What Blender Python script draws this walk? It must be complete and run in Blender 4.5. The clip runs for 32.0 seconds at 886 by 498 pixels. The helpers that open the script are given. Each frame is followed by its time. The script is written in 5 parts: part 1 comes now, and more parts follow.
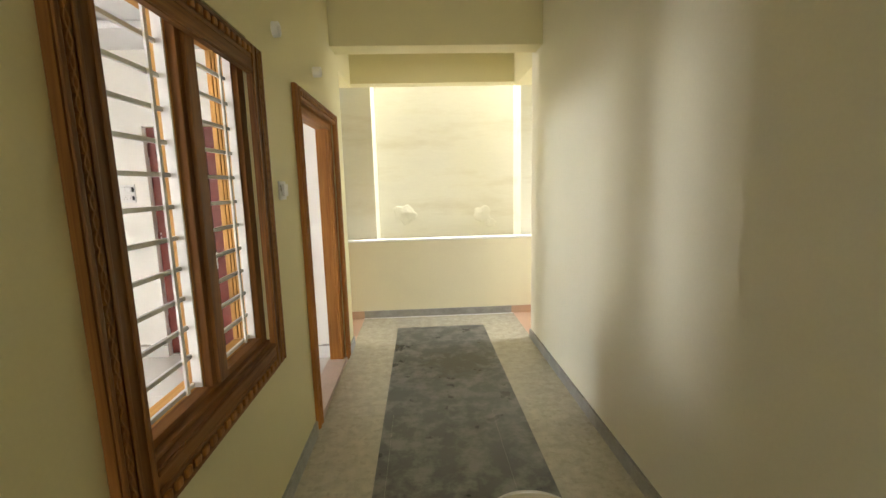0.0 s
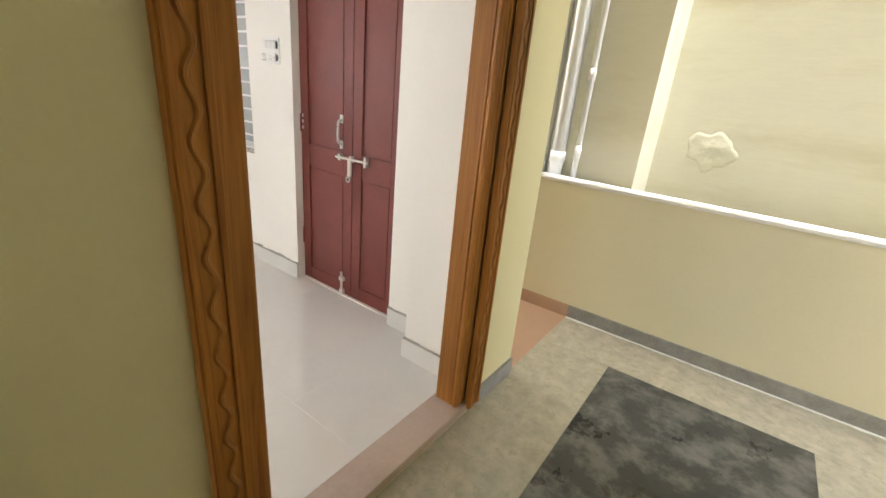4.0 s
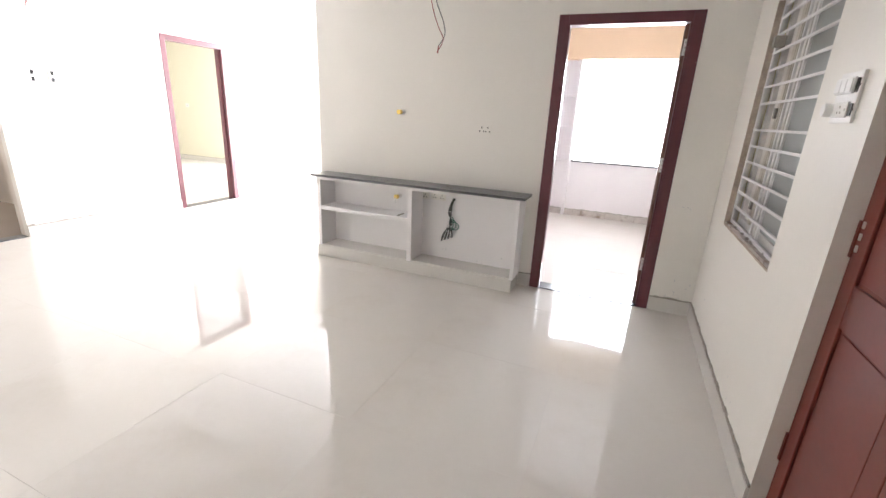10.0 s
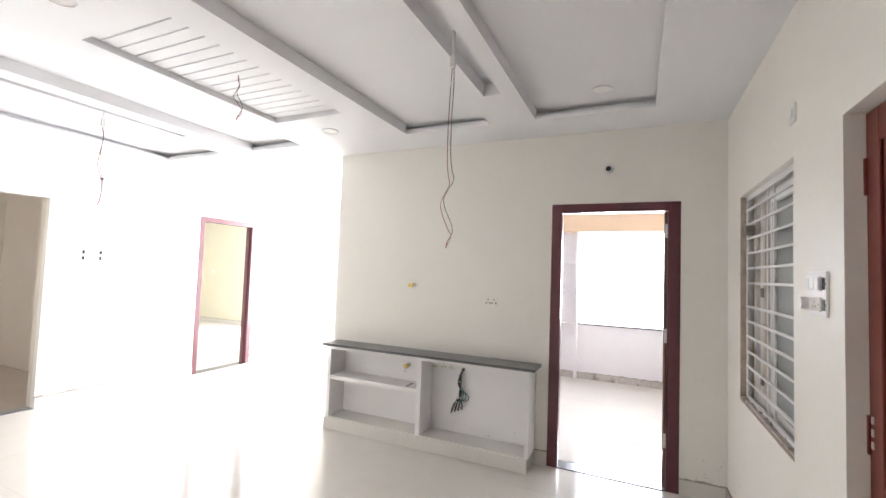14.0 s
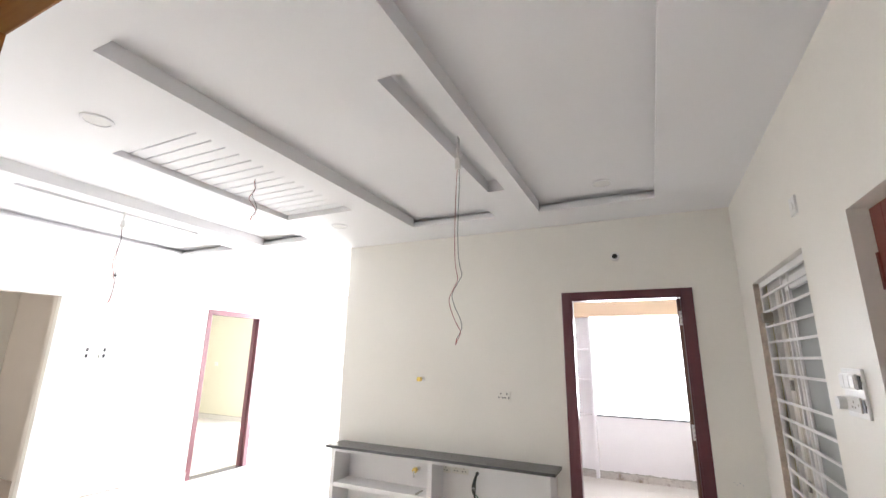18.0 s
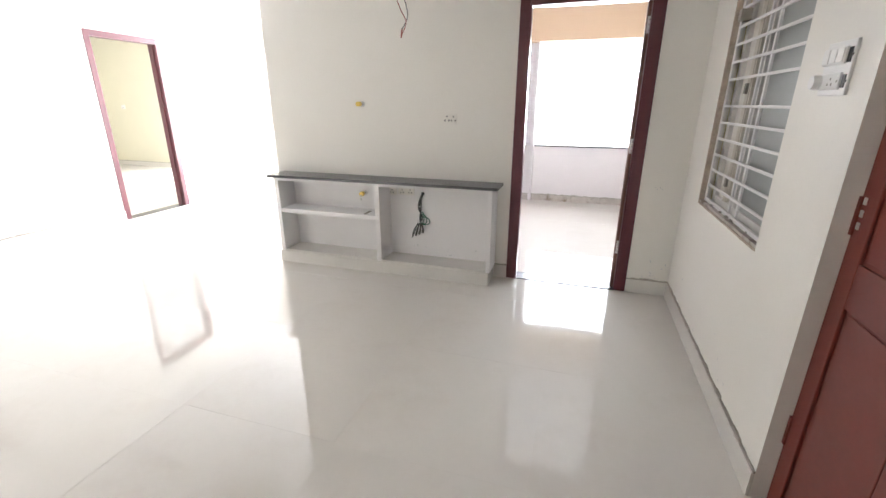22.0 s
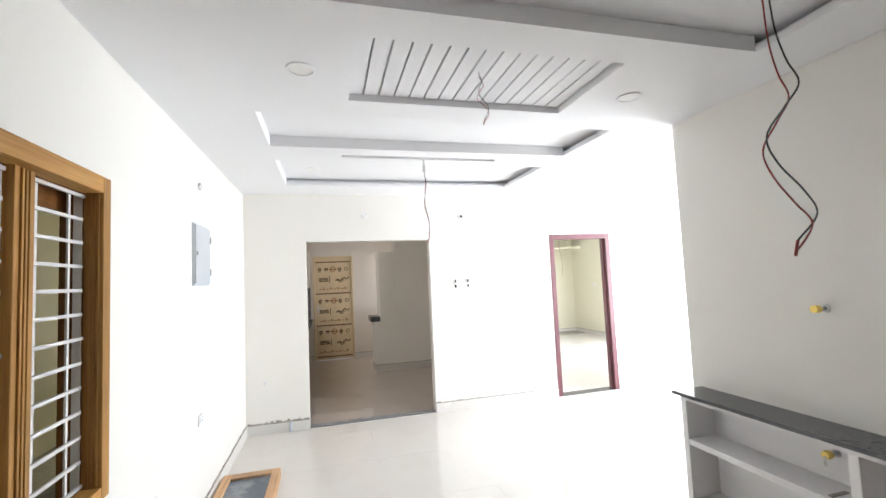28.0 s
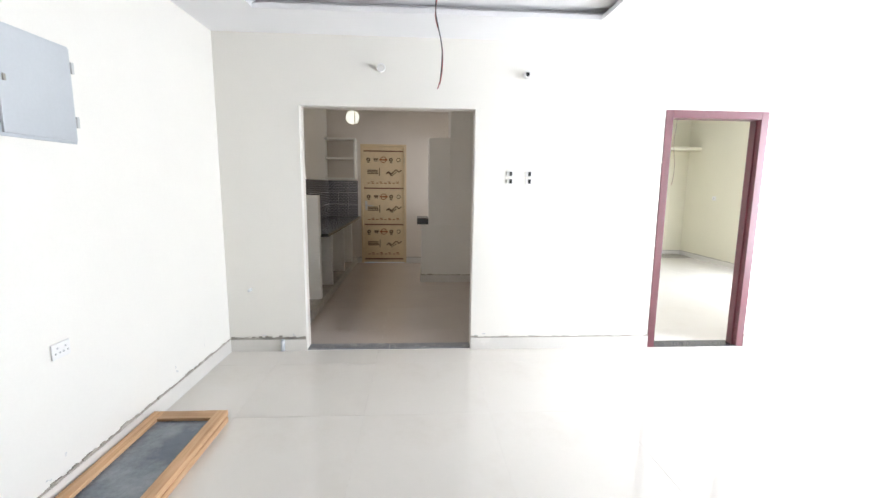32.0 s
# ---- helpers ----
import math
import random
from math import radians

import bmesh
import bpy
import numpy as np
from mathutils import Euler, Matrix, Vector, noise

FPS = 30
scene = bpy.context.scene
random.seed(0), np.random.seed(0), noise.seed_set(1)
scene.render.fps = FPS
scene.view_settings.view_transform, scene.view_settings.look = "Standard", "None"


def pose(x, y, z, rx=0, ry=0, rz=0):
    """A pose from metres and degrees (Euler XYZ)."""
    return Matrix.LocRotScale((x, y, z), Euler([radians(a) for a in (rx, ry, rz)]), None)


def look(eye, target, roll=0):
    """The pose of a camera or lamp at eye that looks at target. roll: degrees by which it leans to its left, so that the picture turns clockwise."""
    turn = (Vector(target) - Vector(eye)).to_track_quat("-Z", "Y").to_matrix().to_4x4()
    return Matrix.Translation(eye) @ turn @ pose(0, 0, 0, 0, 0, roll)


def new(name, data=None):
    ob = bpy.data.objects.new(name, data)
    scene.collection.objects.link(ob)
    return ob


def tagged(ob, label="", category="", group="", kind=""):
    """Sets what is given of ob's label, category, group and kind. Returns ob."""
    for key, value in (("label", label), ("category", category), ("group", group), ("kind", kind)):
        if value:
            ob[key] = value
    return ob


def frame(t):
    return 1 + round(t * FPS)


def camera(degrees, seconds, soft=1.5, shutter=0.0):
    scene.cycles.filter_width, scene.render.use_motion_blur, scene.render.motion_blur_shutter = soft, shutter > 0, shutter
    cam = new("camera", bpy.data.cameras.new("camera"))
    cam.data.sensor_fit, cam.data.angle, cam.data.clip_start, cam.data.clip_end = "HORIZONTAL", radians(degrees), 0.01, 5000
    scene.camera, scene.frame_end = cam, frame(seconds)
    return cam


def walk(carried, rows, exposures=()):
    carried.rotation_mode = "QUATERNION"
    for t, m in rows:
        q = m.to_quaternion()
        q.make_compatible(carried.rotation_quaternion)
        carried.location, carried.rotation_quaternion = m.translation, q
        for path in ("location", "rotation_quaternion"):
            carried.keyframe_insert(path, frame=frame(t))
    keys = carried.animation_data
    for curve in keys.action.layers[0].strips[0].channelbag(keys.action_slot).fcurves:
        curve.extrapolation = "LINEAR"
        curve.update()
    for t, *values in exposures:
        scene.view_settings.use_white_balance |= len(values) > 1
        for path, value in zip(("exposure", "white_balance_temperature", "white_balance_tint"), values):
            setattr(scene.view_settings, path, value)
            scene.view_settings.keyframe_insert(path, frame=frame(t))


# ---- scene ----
cam = camera(91.7, 32.0)
PATH = [
    (0, (0.133, 0.138, 1.455), (0.229, 2.114, 1.161), -1.5),
    (0.5, (0.116, 0.338, 1.422), (0.214, 2.311, 1.109), -1.7),
    (1, (0.089, 0.57, 1.391), (0.2, 2.531, 1.014), -1.8),
    (1.5, (0.112, 0.841, 1.362), (0.231, 2.792, 0.935), -3.0),
    (2, (0.111, 1.15, 1.337), (0.243, 3.089, 0.864), -3.8),
    (2.5, (0.181, 1.451, 1.323), (0.298, 3.374, 0.785), -4.4),
    (3, (0.248, 1.725, 1.307), (0.191, 3.647, 0.757), -0.6),
    (3.5, (0.224, 2.026, 1.308), (-0.284, 3.866, 0.71), 3.4),
    (4, (0.216, 2.268, 1.343), (-0.857, 3.801, 0.638), 5.4),
    (4.5, (0.207, 2.485, 1.325), (-1.312, 3.523, 0.542), 6.5),
    (6.5, (0.05, 3.133, 1.282), (-1.805, 3.118, 0.534), 4.5),
    (7, (-0.06, 3.136, 1.289), (-1.938, 3.073, 0.604), 4.3),
    (7.5, (-0.185, 3.194, 1.286), (-2.056, 3.05, 0.594), 4.6),
    (8, (-0.265, 3.243, 1.288), (-2.118, 2.965, 0.588), 4.4),
    (8.5, (-0.37, 3.274, 1.285), (-2.204, 2.879, 0.592), 4.2),
    (9, (-0.481, 3.25, 1.313), (-2.282, 2.692, 0.647), 3.8),
    (9.5, (-0.543, 3.271, 1.325), (-2.34, 2.644, 0.709), 4.0),
    (10, (-0.568, 3.333, 1.347), (-2.334, 2.611, 0.746), 2.8),
    (10.5, (-0.562, 3.355, 1.366), (-2.331, 2.573, 0.857), 2.2),
    (11, (-0.558, 3.355, 1.378), (-2.343, 2.539, 0.991), 1.7),
    (11.5, (-0.544, 3.35, 1.391), (-2.338, 2.521, 1.082), 1.3),
    (12, (-0.526, 3.359, 1.404), (-2.323, 2.525, 1.129), 1.1),
    (12.5, (-0.5, 3.362, 1.43), (-2.308, 2.53, 1.231), 1.1),
    (13, (-0.493, 3.371, 1.455), (-2.312, 2.545, 1.361), 1.2),
    (13.5, (-0.489, 3.37, 1.469), (-2.312, 2.547, 1.478), 1.4),
    (14, (-0.487, 3.364, 1.481), (-2.307, 2.541, 1.582), 2.1),
    (14.5, (-0.483, 3.36, 1.488), (-2.296, 2.539, 1.682), 2.4),
    (16.5, (-0.457, 3.353, 1.538), (-2.217, 2.521, 1.997), 3.4),
    (17, (-0.461, 3.353, 1.544), (-2.203, 2.519, 2.064), 2.8),
    (17.5, (-0.471, 3.348, 1.552), (-2.21, 2.519, 2.09), 1.4),
    (18, (-0.488, 3.352, 1.543), (-2.24, 2.515, 2.024), 1.0),
    (18.5, (-0.508, 3.363, 1.521), (-2.294, 2.516, 1.824), -0.7),
    (19, (-0.519, 3.363, 1.483), (-2.328, 2.516, 1.577), -1.2),
    (19.5, (-0.528, 3.367, 1.447), (-2.353, 2.551, 1.382), -1.5),
    (20, (-0.535, 3.355, 1.417), (-2.362, 2.589, 1.148), -2.2),
    (20.5, (-0.527, 3.357, 1.349), (-2.328, 2.617, 0.893), -2.3),
    (21, (-0.573, 3.331, 1.334), (-2.397, 2.705, 0.803), -1.6),
    (21.5, (-0.638, 3.261, 1.328), (-2.498, 2.779, 0.773), -2.1),
    (22, (-0.684, 3.224, 1.35), (-2.492, 2.659, 0.708), 0.2),
    (22.5, (-0.827, 3.19, 1.353), (-2.474, 2.288, 0.665), 1.9),
    (23, (-1.043, 3.116, 1.354), (-2.375, 1.821, 0.614), 5.3),
    (23.5, (-1.149, 3.021, 1.363), (-2.14, 1.477, 0.568), 8.1),
    (24, (-1.225, 2.948, 1.39), (-2.091, 1.269, 0.732), 6.9),
    (24.5, (-1.358, 3.057, 1.443), (-1.958, 1.202, 0.997), 5.3),
    (25, (-1.432, 3.141, 1.489), (-1.889, 1.212, 1.22), 2.1),
    (25.5, (-1.484, 3.122, 1.514), (-1.884, 1.17, 1.346), -0.1),
    (26, (-1.526, 3.102, 1.568), (-1.94, 1.146, 1.63), -1.5),
    (26.5, (-1.529, 3.12, 1.591), (-1.997, 1.183, 1.766), -2.2),
    (28.5, (-1.537, 3.138, 1.566), (-2.062, 1.21, 1.654), -2.4),
    (29, (-1.624, 2.983, 1.476), (-2.137, 1.053, 1.363), -0.9),
    (29.5, (-1.703, 2.804, 1.469), (-2.202, 0.876, 1.28), 0.7),
    (30, (-1.867, 2.636, 1.451), (-2.282, 0.694, 1.216), 0.8),
    (30.5, (-1.995, 2.451, 1.438), (-2.303, 0.49, 1.192), 1.0),
    (31, (-2.092, 2.174, 1.421), (-2.37, 0.21, 1.163), 1.4),
    (31.5, (-2.165, 1.933, 1.426), (-2.409, -0.032, 1.146), 1.2),
    (32, (-2.261, 1.705, 1.438), (-2.381, -0.27, 1.145), 0.7),
]
EXPOSURES = [(0, 1.44, 6500, 11), (2, 1.34, 6300, 11), (3, 1.25, 6150, 10), (4.5, 1.36, 6450, 13), (6.5, 1.15, 6400, 16), (9, 0.94, 6250, 15), (10, 0.90, 6250, 15), (12, 0.86, 6200, 13), (17, 0.9, 6150, 13), (21, 0.87, 6200, 13), (24, 0.46, 6000, 10), (26, 0.38, 5950, 10), (29, 0.40, 5950, 10), (32, 0.16, 5900, 10)]
walk(cam, [(t, look(eye, target, roll)) for t, eye, target, roll in PATH], EXPOSURES)

# ---- world and light ----
world = bpy.data.worlds.new("sky")
scene.world = world
world.use_nodes = True
wn = world.node_tree.nodes
sky = wn.new("ShaderNodeTexSky")
sky.sky_type = "NISHITA"
sky.sun_disc = False
sky.sun_elevation = radians(62)
sky.sun_rotation = radians(290)
wn["Background"].inputs["Strength"].default_value = 0.15
world.node_tree.links.new(sky.outputs[0], wn["Background"].inputs["Color"])

sun = new("sun", bpy.data.lights.new("sun", "SUN"))
sun.data.energy, sun.data.angle, sun.data.color = 1.2, radians(12), (1.0, 0.97, 0.93)
sun.matrix_world = look((0, 0, 20), (7.0, 2.5, 2.5))


def opening_light(name, eye, target, width, height, watts, color=(0.965, 0.975, 1.0), spread=180):
    """An area lamp in one opening, as daylight or added fill; spread: degrees over which it fans out."""
    ob = new(name, bpy.data.lights.new(name, "AREA"))
    ob.data.shape, ob.data.size, ob.data.size_y = "RECTANGLE", width, height
    ob.data.energy, ob.data.color, ob.data.spread = watts, color, radians(spread)
    ob.matrix_world = look(eye, target)
    return ob


opening_light("daylight_dining", (-7.06, -0.40, 1.30), (0, -0.40, 0.7), 1.6, 2.2, 160)
opening_light("daylight_bedroom_west", (-7.2, 3.22, 1.45), (0, 3.22, 1.15), 1.2, 1.25, 20, (0.87, 0.945, 1.0), 90)
opening_light("daylight_bedroom_south", (-7.9, -4.0, 1.4), (-5, -4.0, 0.8), 1.6, 1.4, 115)
opening_light("daylight_shaft", (0.3, 5.19, 7.8), (0.3, 5.19, 0), 5.4, 0.46, 2150, (1.0, 0.98, 0.93))
opening_light("daylight_landing", (2.58, 4.40, 1.5), (-0.5, 4.2, 0.5), 0.6, 1.9, 8, spread=120)
# Added fill from the unseen walkway end, to brighten the left shaft pier.
opening_light("fill_walkway", (-4.73, 4.43, 1.5), (0, 4.55, 1.3), 0.7, 2.0, 34)
# Added fill that brightens the near corridor; no source is known there.
opening_light("fill_corridor", (0.33, -6.02, 1.5), (0.33, 0, 1.2), 1.5, 2.2, 28, (1.0, 0.94, 0.76))
# Added fill for the kitchen's far end, hidden behind the storage pier.
opening_light("fill_kitchen", (-3.37, -5.66, 1.6), (-1.5, -5.66, 1.1), 0.6, 1.0, 4, (1.0, 0.90, 0.78))
# Added fill to brighten the storage pier; its window is made up.
opening_light("fill_kitchen_east", (-0.68, -3.95, 1.86), (-2.6, -4.6, 0.9), 0.8, 0.6, 9, (1.0, 0.92, 0.82))

# ---- materials ----
MATS = {}


def node(nt, kind, **vals):
    n = nt.nodes.new(kind)
    for k, v in vals.items():
        n.inputs[k.replace("_", " ")].default_value = v
    return n


def base_mat(name, color, rough=0.6, metal=0.0, spread=0.06, scale=3.0, fine=60.0, bump=0.15, dist=0.002, stretch=(1, 1, 1), dark=None, cover=0.62, coat=0.0, per=0.0, dark_scale=1.3):
    """A paint, stone, wood or metal: colour varied at two scales, stains of a second colour, fine relief."""
    m = bpy.data.materials.new(name)
    m.use_nodes = True
    nt = m.node_tree
    b = nt.nodes["Principled BSDF"]
    lk = nt.links.new
    tc = nt.nodes.new("ShaderNodeTexCoord")
    mp = nt.nodes.new("ShaderNodeMapping")
    mp.inputs["Scale"].default_value = stretch
    lk(tc.outputs["Object"], mp.inputs["Vector"])
    big = node(nt, "ShaderNodeTexNoise", Scale=scale, Detail=5.0, Roughness=0.6)
    small = node(nt, "ShaderNodeTexNoise", Scale=fine, Detail=3.0, Roughness=0.6)
    lk(mp.outputs[0], big.inputs["Vector"])
    lk(mp.outputs[0], small.inputs["Vector"])
    add = nt.nodes.new("ShaderNodeMath")
    add.operation = "ADD"
    half = nt.nodes.new("ShaderNodeMath")
    half.operation = "MULTIPLY"
    half.inputs[1].default_value = 0.5
    lk(small.outputs["Fac"], half.inputs[0])
    lk(big.outputs["Fac"], add.inputs[0])
    lk(half.outputs[0], add.inputs[1])
    if per:
        info = nt.nodes.new("ShaderNodeObjectInfo")
        pm = nt.nodes.new("ShaderNodeMath")
        pm.operation = "MULTIPLY_ADD"
        pm.inputs[1].default_value = per
        lk(info.outputs["Random"], pm.inputs[0])
        lk(add.outputs[0], pm.inputs[2])
        add = pm
    rng = nt.nodes.new("ShaderNodeMapRange")
    rng.inputs["From Min"].default_value, rng.inputs["From Max"].default_value = 0.45, 1.05
    rng.inputs["To Min"].default_value, rng.inputs["To Max"].default_value = 1 - spread, 1 + spread
    lk(add.outputs[0], rng.inputs["Value"])
    mul = nt.nodes.new("ShaderNodeMix")
    mul.data_type, mul.blend_type = "RGBA", "MULTIPLY"
    mul.inputs["Factor"].default_value = 1.0
    mul.inputs[6].default_value = (*color, 1)
    lk(rng.outputs[0], mul.inputs[7])
    out = mul.outputs[2]
    if dark:
        st = node(nt, "ShaderNodeTexNoise", Scale=dark_scale, Detail=8.0, Roughness=0.68)
        lk(mp.outputs[0], st.inputs["Vector"])
        cr = nt.nodes.new("ShaderNodeMapRange")
        cr.inputs["From Min"].default_value, cr.inputs["From Max"].default_value = cover, cover + 0.16
        lk(st.outputs["Fac"], cr.inputs["Value"])
        mx = nt.nodes.new("ShaderNodeMix")
        mx.data_type = "RGBA"
        mx.inputs[7].default_value = (*dark, 1)
        lk(cr.outputs[0], mx.inputs["Factor"])
        lk(out, mx.inputs[6])
        out = mx.outputs[2]
    lk(out, b.inputs["Base Color"])
    b.inputs["Roughness"].default_value, b.inputs["Metallic"].default_value = rough, metal
    b.inputs["Coat Weight"].default_value = coat
    b.inputs["Coat Roughness"].default_value = 0.15
    rr = nt.nodes.new("ShaderNodeMapRange")
    rr.inputs["To Min"].default_value, rr.inputs["To Max"].default_value = rough * 0.85, min(1, rough * 1.2)
    lk(big.outputs["Fac"], rr.inputs["Value"])
    lk(rr.outputs[0], b.inputs["Roughness"])
    if bump:
        bp = node(nt, "ShaderNodeBump", Strength=bump, Distance=dist)
        lk(small.outputs["Fac"], bp.inputs["Height"])
        lk(bp.outputs[0], b.inputs["Normal"])
    MATS[name] = m
    return m


def wood_mat(name, light, mid, darkc, axis, rough=0.5, coat=0.03, rings=8.0):
    """Wood with grain along one axis: wandering growth rings with thin dark lines, fine pores and a slow shift of tone."""
    m = bpy.data.materials.new(name)
    m.use_nodes = True
    nt = m.node_tree
    b = nt.nodes["Principled BSDF"]
    lk = nt.links.new
    tc = nt.nodes.new("ShaderNodeTexCoord")

    def stretched(across, along):
        mp = nt.nodes.new("ShaderNodeMapping")
        st = [across] * 3
        st["xyz".index(axis)] = along
        mp.inputs["Scale"].default_value = st
        lk(tc.outputs["Object"], mp.inputs["Vector"])
        return mp.outputs[0]

    def math_node(op, one, two, three=None):
        n = nt.nodes.new("ShaderNodeMath")
        n.operation = op
        for k, v in enumerate((one, two, three)):
            if v is None:
                continue
            if isinstance(v, float):
                n.inputs[k].default_value = v
            else:
                lk(v, n.inputs[k])
        return n.outputs[0]
    n1 = node(nt, "ShaderNodeTexNoise", Scale=1.0, Detail=2.5, Roughness=0.5, Distortion=0.8)
    lk(stretched(17.0, 0.8), n1.inputs["Vector"])
    ring = math_node("PINGPONG", math_node("MULTIPLY", n1.outputs["Fac"], rings), 0.5)
    pores = node(nt, "ShaderNodeTexNoise", Scale=1.0, Detail=3.0, Roughness=0.7)
    lk(stretched(120.0, 5.0), pores.inputs["Vector"])
    streak = node(nt, "ShaderNodeTexNoise", Scale=1.0, Detail=3.0)
    lk(stretched(44.0, 1.1), streak.inputs["Vector"])
    fac = math_node("MULTIPLY_ADD", streak.outputs["Fac"], 0.80, math_node("MULTIPLY_ADD", ring, 0.42, math_node("MULTIPLY", pores.outputs["Fac"], 0.50)))
    cr = nt.nodes.new("ShaderNodeValToRGB")
    els = cr.color_ramp.elements
    els[0].position, els[1].position = 0.36, 0.98
    els[0].color, els[1].color = (*darkc, 1), (*light, 1)
    em = els.new(0.64)
    em.color = (*mid, 1)
    lk(fac, cr.inputs["Fac"])
    tone = node(nt, "ShaderNodeTexNoise", Scale=1.0, Detail=2.0)
    lk(stretched(3.2, 1.1), tone.inputs["Vector"])
    tr = nt.nodes.new("ShaderNodeMapRange")
    tr.inputs["From Min"].default_value, tr.inputs["From Max"].default_value = 0.35, 0.65
    tr.inputs["To Min"].default_value, tr.inputs["To Max"].default_value = 0.70, 1.15
    lk(tone.outputs["Fac"], tr.inputs["Value"])
    mul = nt.nodes.new("ShaderNodeMix")
    mul.data_type, mul.blend_type = "RGBA", "MULTIPLY"
    mul.inputs["Factor"].default_value = 1.0
    lk(cr.outputs[0], mul.inputs[6])
    lk(tr.outputs[0], mul.inputs[7])
    lk(mul.outputs[2], b.inputs["Base Color"])
    b.inputs["Roughness"].default_value = rough
    b.inputs["Specular IOR Level"].default_value = 0.22
    b.inputs["Coat Weight"].default_value, b.inputs["Coat Roughness"].default_value = coat, 0.25
    bp = node(nt, "ShaderNodeBump", Strength=0.2, Distance=0.001)
    lk(fac, bp.inputs["Height"])
    lk(bp.outputs[0], b.inputs["Normal"])
    MATS[name] = m
    return m


def glow_mat(name, color, strength):
    m = bpy.data.materials.new(name)
    m.use_nodes = True
    b = m.node_tree.nodes["Principled BSDF"]
    b.inputs["Base Color"].default_value = (*color, 1)
    b.inputs["Emission Color"].default_value = (*color, 1)
    b.inputs["Emission Strength"].default_value = strength
    MATS[name] = m
    return m


wall_white = base_mat("cream_wall_paint", (0.885, 0.858, 0.795), 0.55, spread=0.025, scale=1.2, fine=90, bump=0.12, dist=0.001)
wall_pale = base_mat("pale_cream_yellow_paint", (0.80, 0.76, 0.605), 0.5, spread=0.04, scale=1.4, fine=80, bump=0.18, dist=0.0015)
wall_yellow = base_mat("yellow_wall_paint", (0.75, 0.68, 0.40), 0.55, spread=0.04, scale=1.4, fine=80, bump=0.18, dist=0.0015)
wall_parapet_paint = base_mat("pale_yellow_parapet_paint", (0.77, 0.72, 0.53), 0.55, spread=0.05, scale=1.4, fine=60, bump=0.2, dist=0.002)
console_white = base_mat("console_white_paint", (0.90, 0.882, 0.872), 0.4, spread=0.02, fine=90, bump=0.1, dist=0.001)
shaft_yellow = base_mat("weathered_shaft_plaster", (0.74, 0.715, 0.58), 0.8, spread=0.05, scale=1.6, fine=30, bump=0.2, dist=0.004, dark=(0.66, 0.62, 0.47), cover=0.50, stretch=(0.45, 1, 2.2), dark_scale=1.6)
bed_yellow = base_mat("pale_yellow_bedroom_paint", (0.80, 0.77, 0.62), 0.55, spread=0.03, scale=1.2, fine=90, bump=0.12, dist=0.001)
bed_pink = base_mat("pinkish_white_paint", (0.86, 0.815, 0.815), 0.55, spread=0.03, fine=90, bump=0.12, dist=0.001)
peach = base_mat("peach_beam_paint", (0.82, 0.60, 0.40), 0.55, spread=0.03, fine=90, bump=0.12, dist=0.001)
ceil_white = base_mat("white_gypsum_paint", (0.885, 0.88, 0.885), 0.7, spread=0.015, scale=1.0, fine=120, bump=0.06, dist=0.0008)
kit_white = base_mat("kitchen_white_paint", (0.77, 0.71, 0.64), 0.55, spread=0.03, fine=90, bump=0.12, dist=0.001)
tile_floor = base_mat("polished_cream_floor_tile", (0.725, 0.69, 0.635), 0.025, spread=0.02, scale=1.6, fine=30, bump=0.0, dark=(0.69, 0.65, 0.59), cover=0.52, per=0.04, dark_scale=1.6)
tile_floor.node_tree.nodes["Principled BSDF"].inputs["IOR"].default_value = 1.62
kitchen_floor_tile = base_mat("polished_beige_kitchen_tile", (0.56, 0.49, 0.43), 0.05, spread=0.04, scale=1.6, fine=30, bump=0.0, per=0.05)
grout = base_mat("pale_grout", (0.70, 0.675, 0.64), 0.5, fine=80)
skirting = base_mat("cream_skirting_tile", (0.75, 0.725, 0.675), 0.25, spread=0.04, fine=50, bump=0.05)
mortar = base_mat("dark_skirting_mortar", (0.40, 0.37, 0.32), 0.95, spread=0.3, scale=14, fine=90, bump=0.6, dist=0.003)
cement = base_mat("rough_grey_cement", (0.36, 0.34, 0.30), 0.9, spread=0.2, scale=9, fine=70, bump=0.6, dist=0.004)
granite = base_mat("dark_grey_granite", (0.075, 0.075, 0.08), 0.22, spread=0.3, scale=60, fine=260, bump=0.03)
granite_grey = base_mat("grey_mottled_stone", (0.22, 0.225, 0.235), 0.35, spread=0.3, scale=18, fine=140, bump=0.08, dark=(0.38, 0.37, 0.35), cover=0.52, dark_scale=9)
granite_side = base_mat("buff_grey_stone_slab", (0.50, 0.465, 0.375), 0.24, spread=0.22, scale=14, fine=190, bump=0.1, dark=(0.42, 0.388, 0.31), cover=0.50, per=0.10, dark_scale=20)
granite_black = base_mat("dusty_black_stone_slab", (0.062, 0.065, 0.065), 0.28, spread=0.4, scale=5, fine=180, bump=0.12, dark=(0.19, 0.187, 0.175), cover=0.45, dark_scale=6.5)


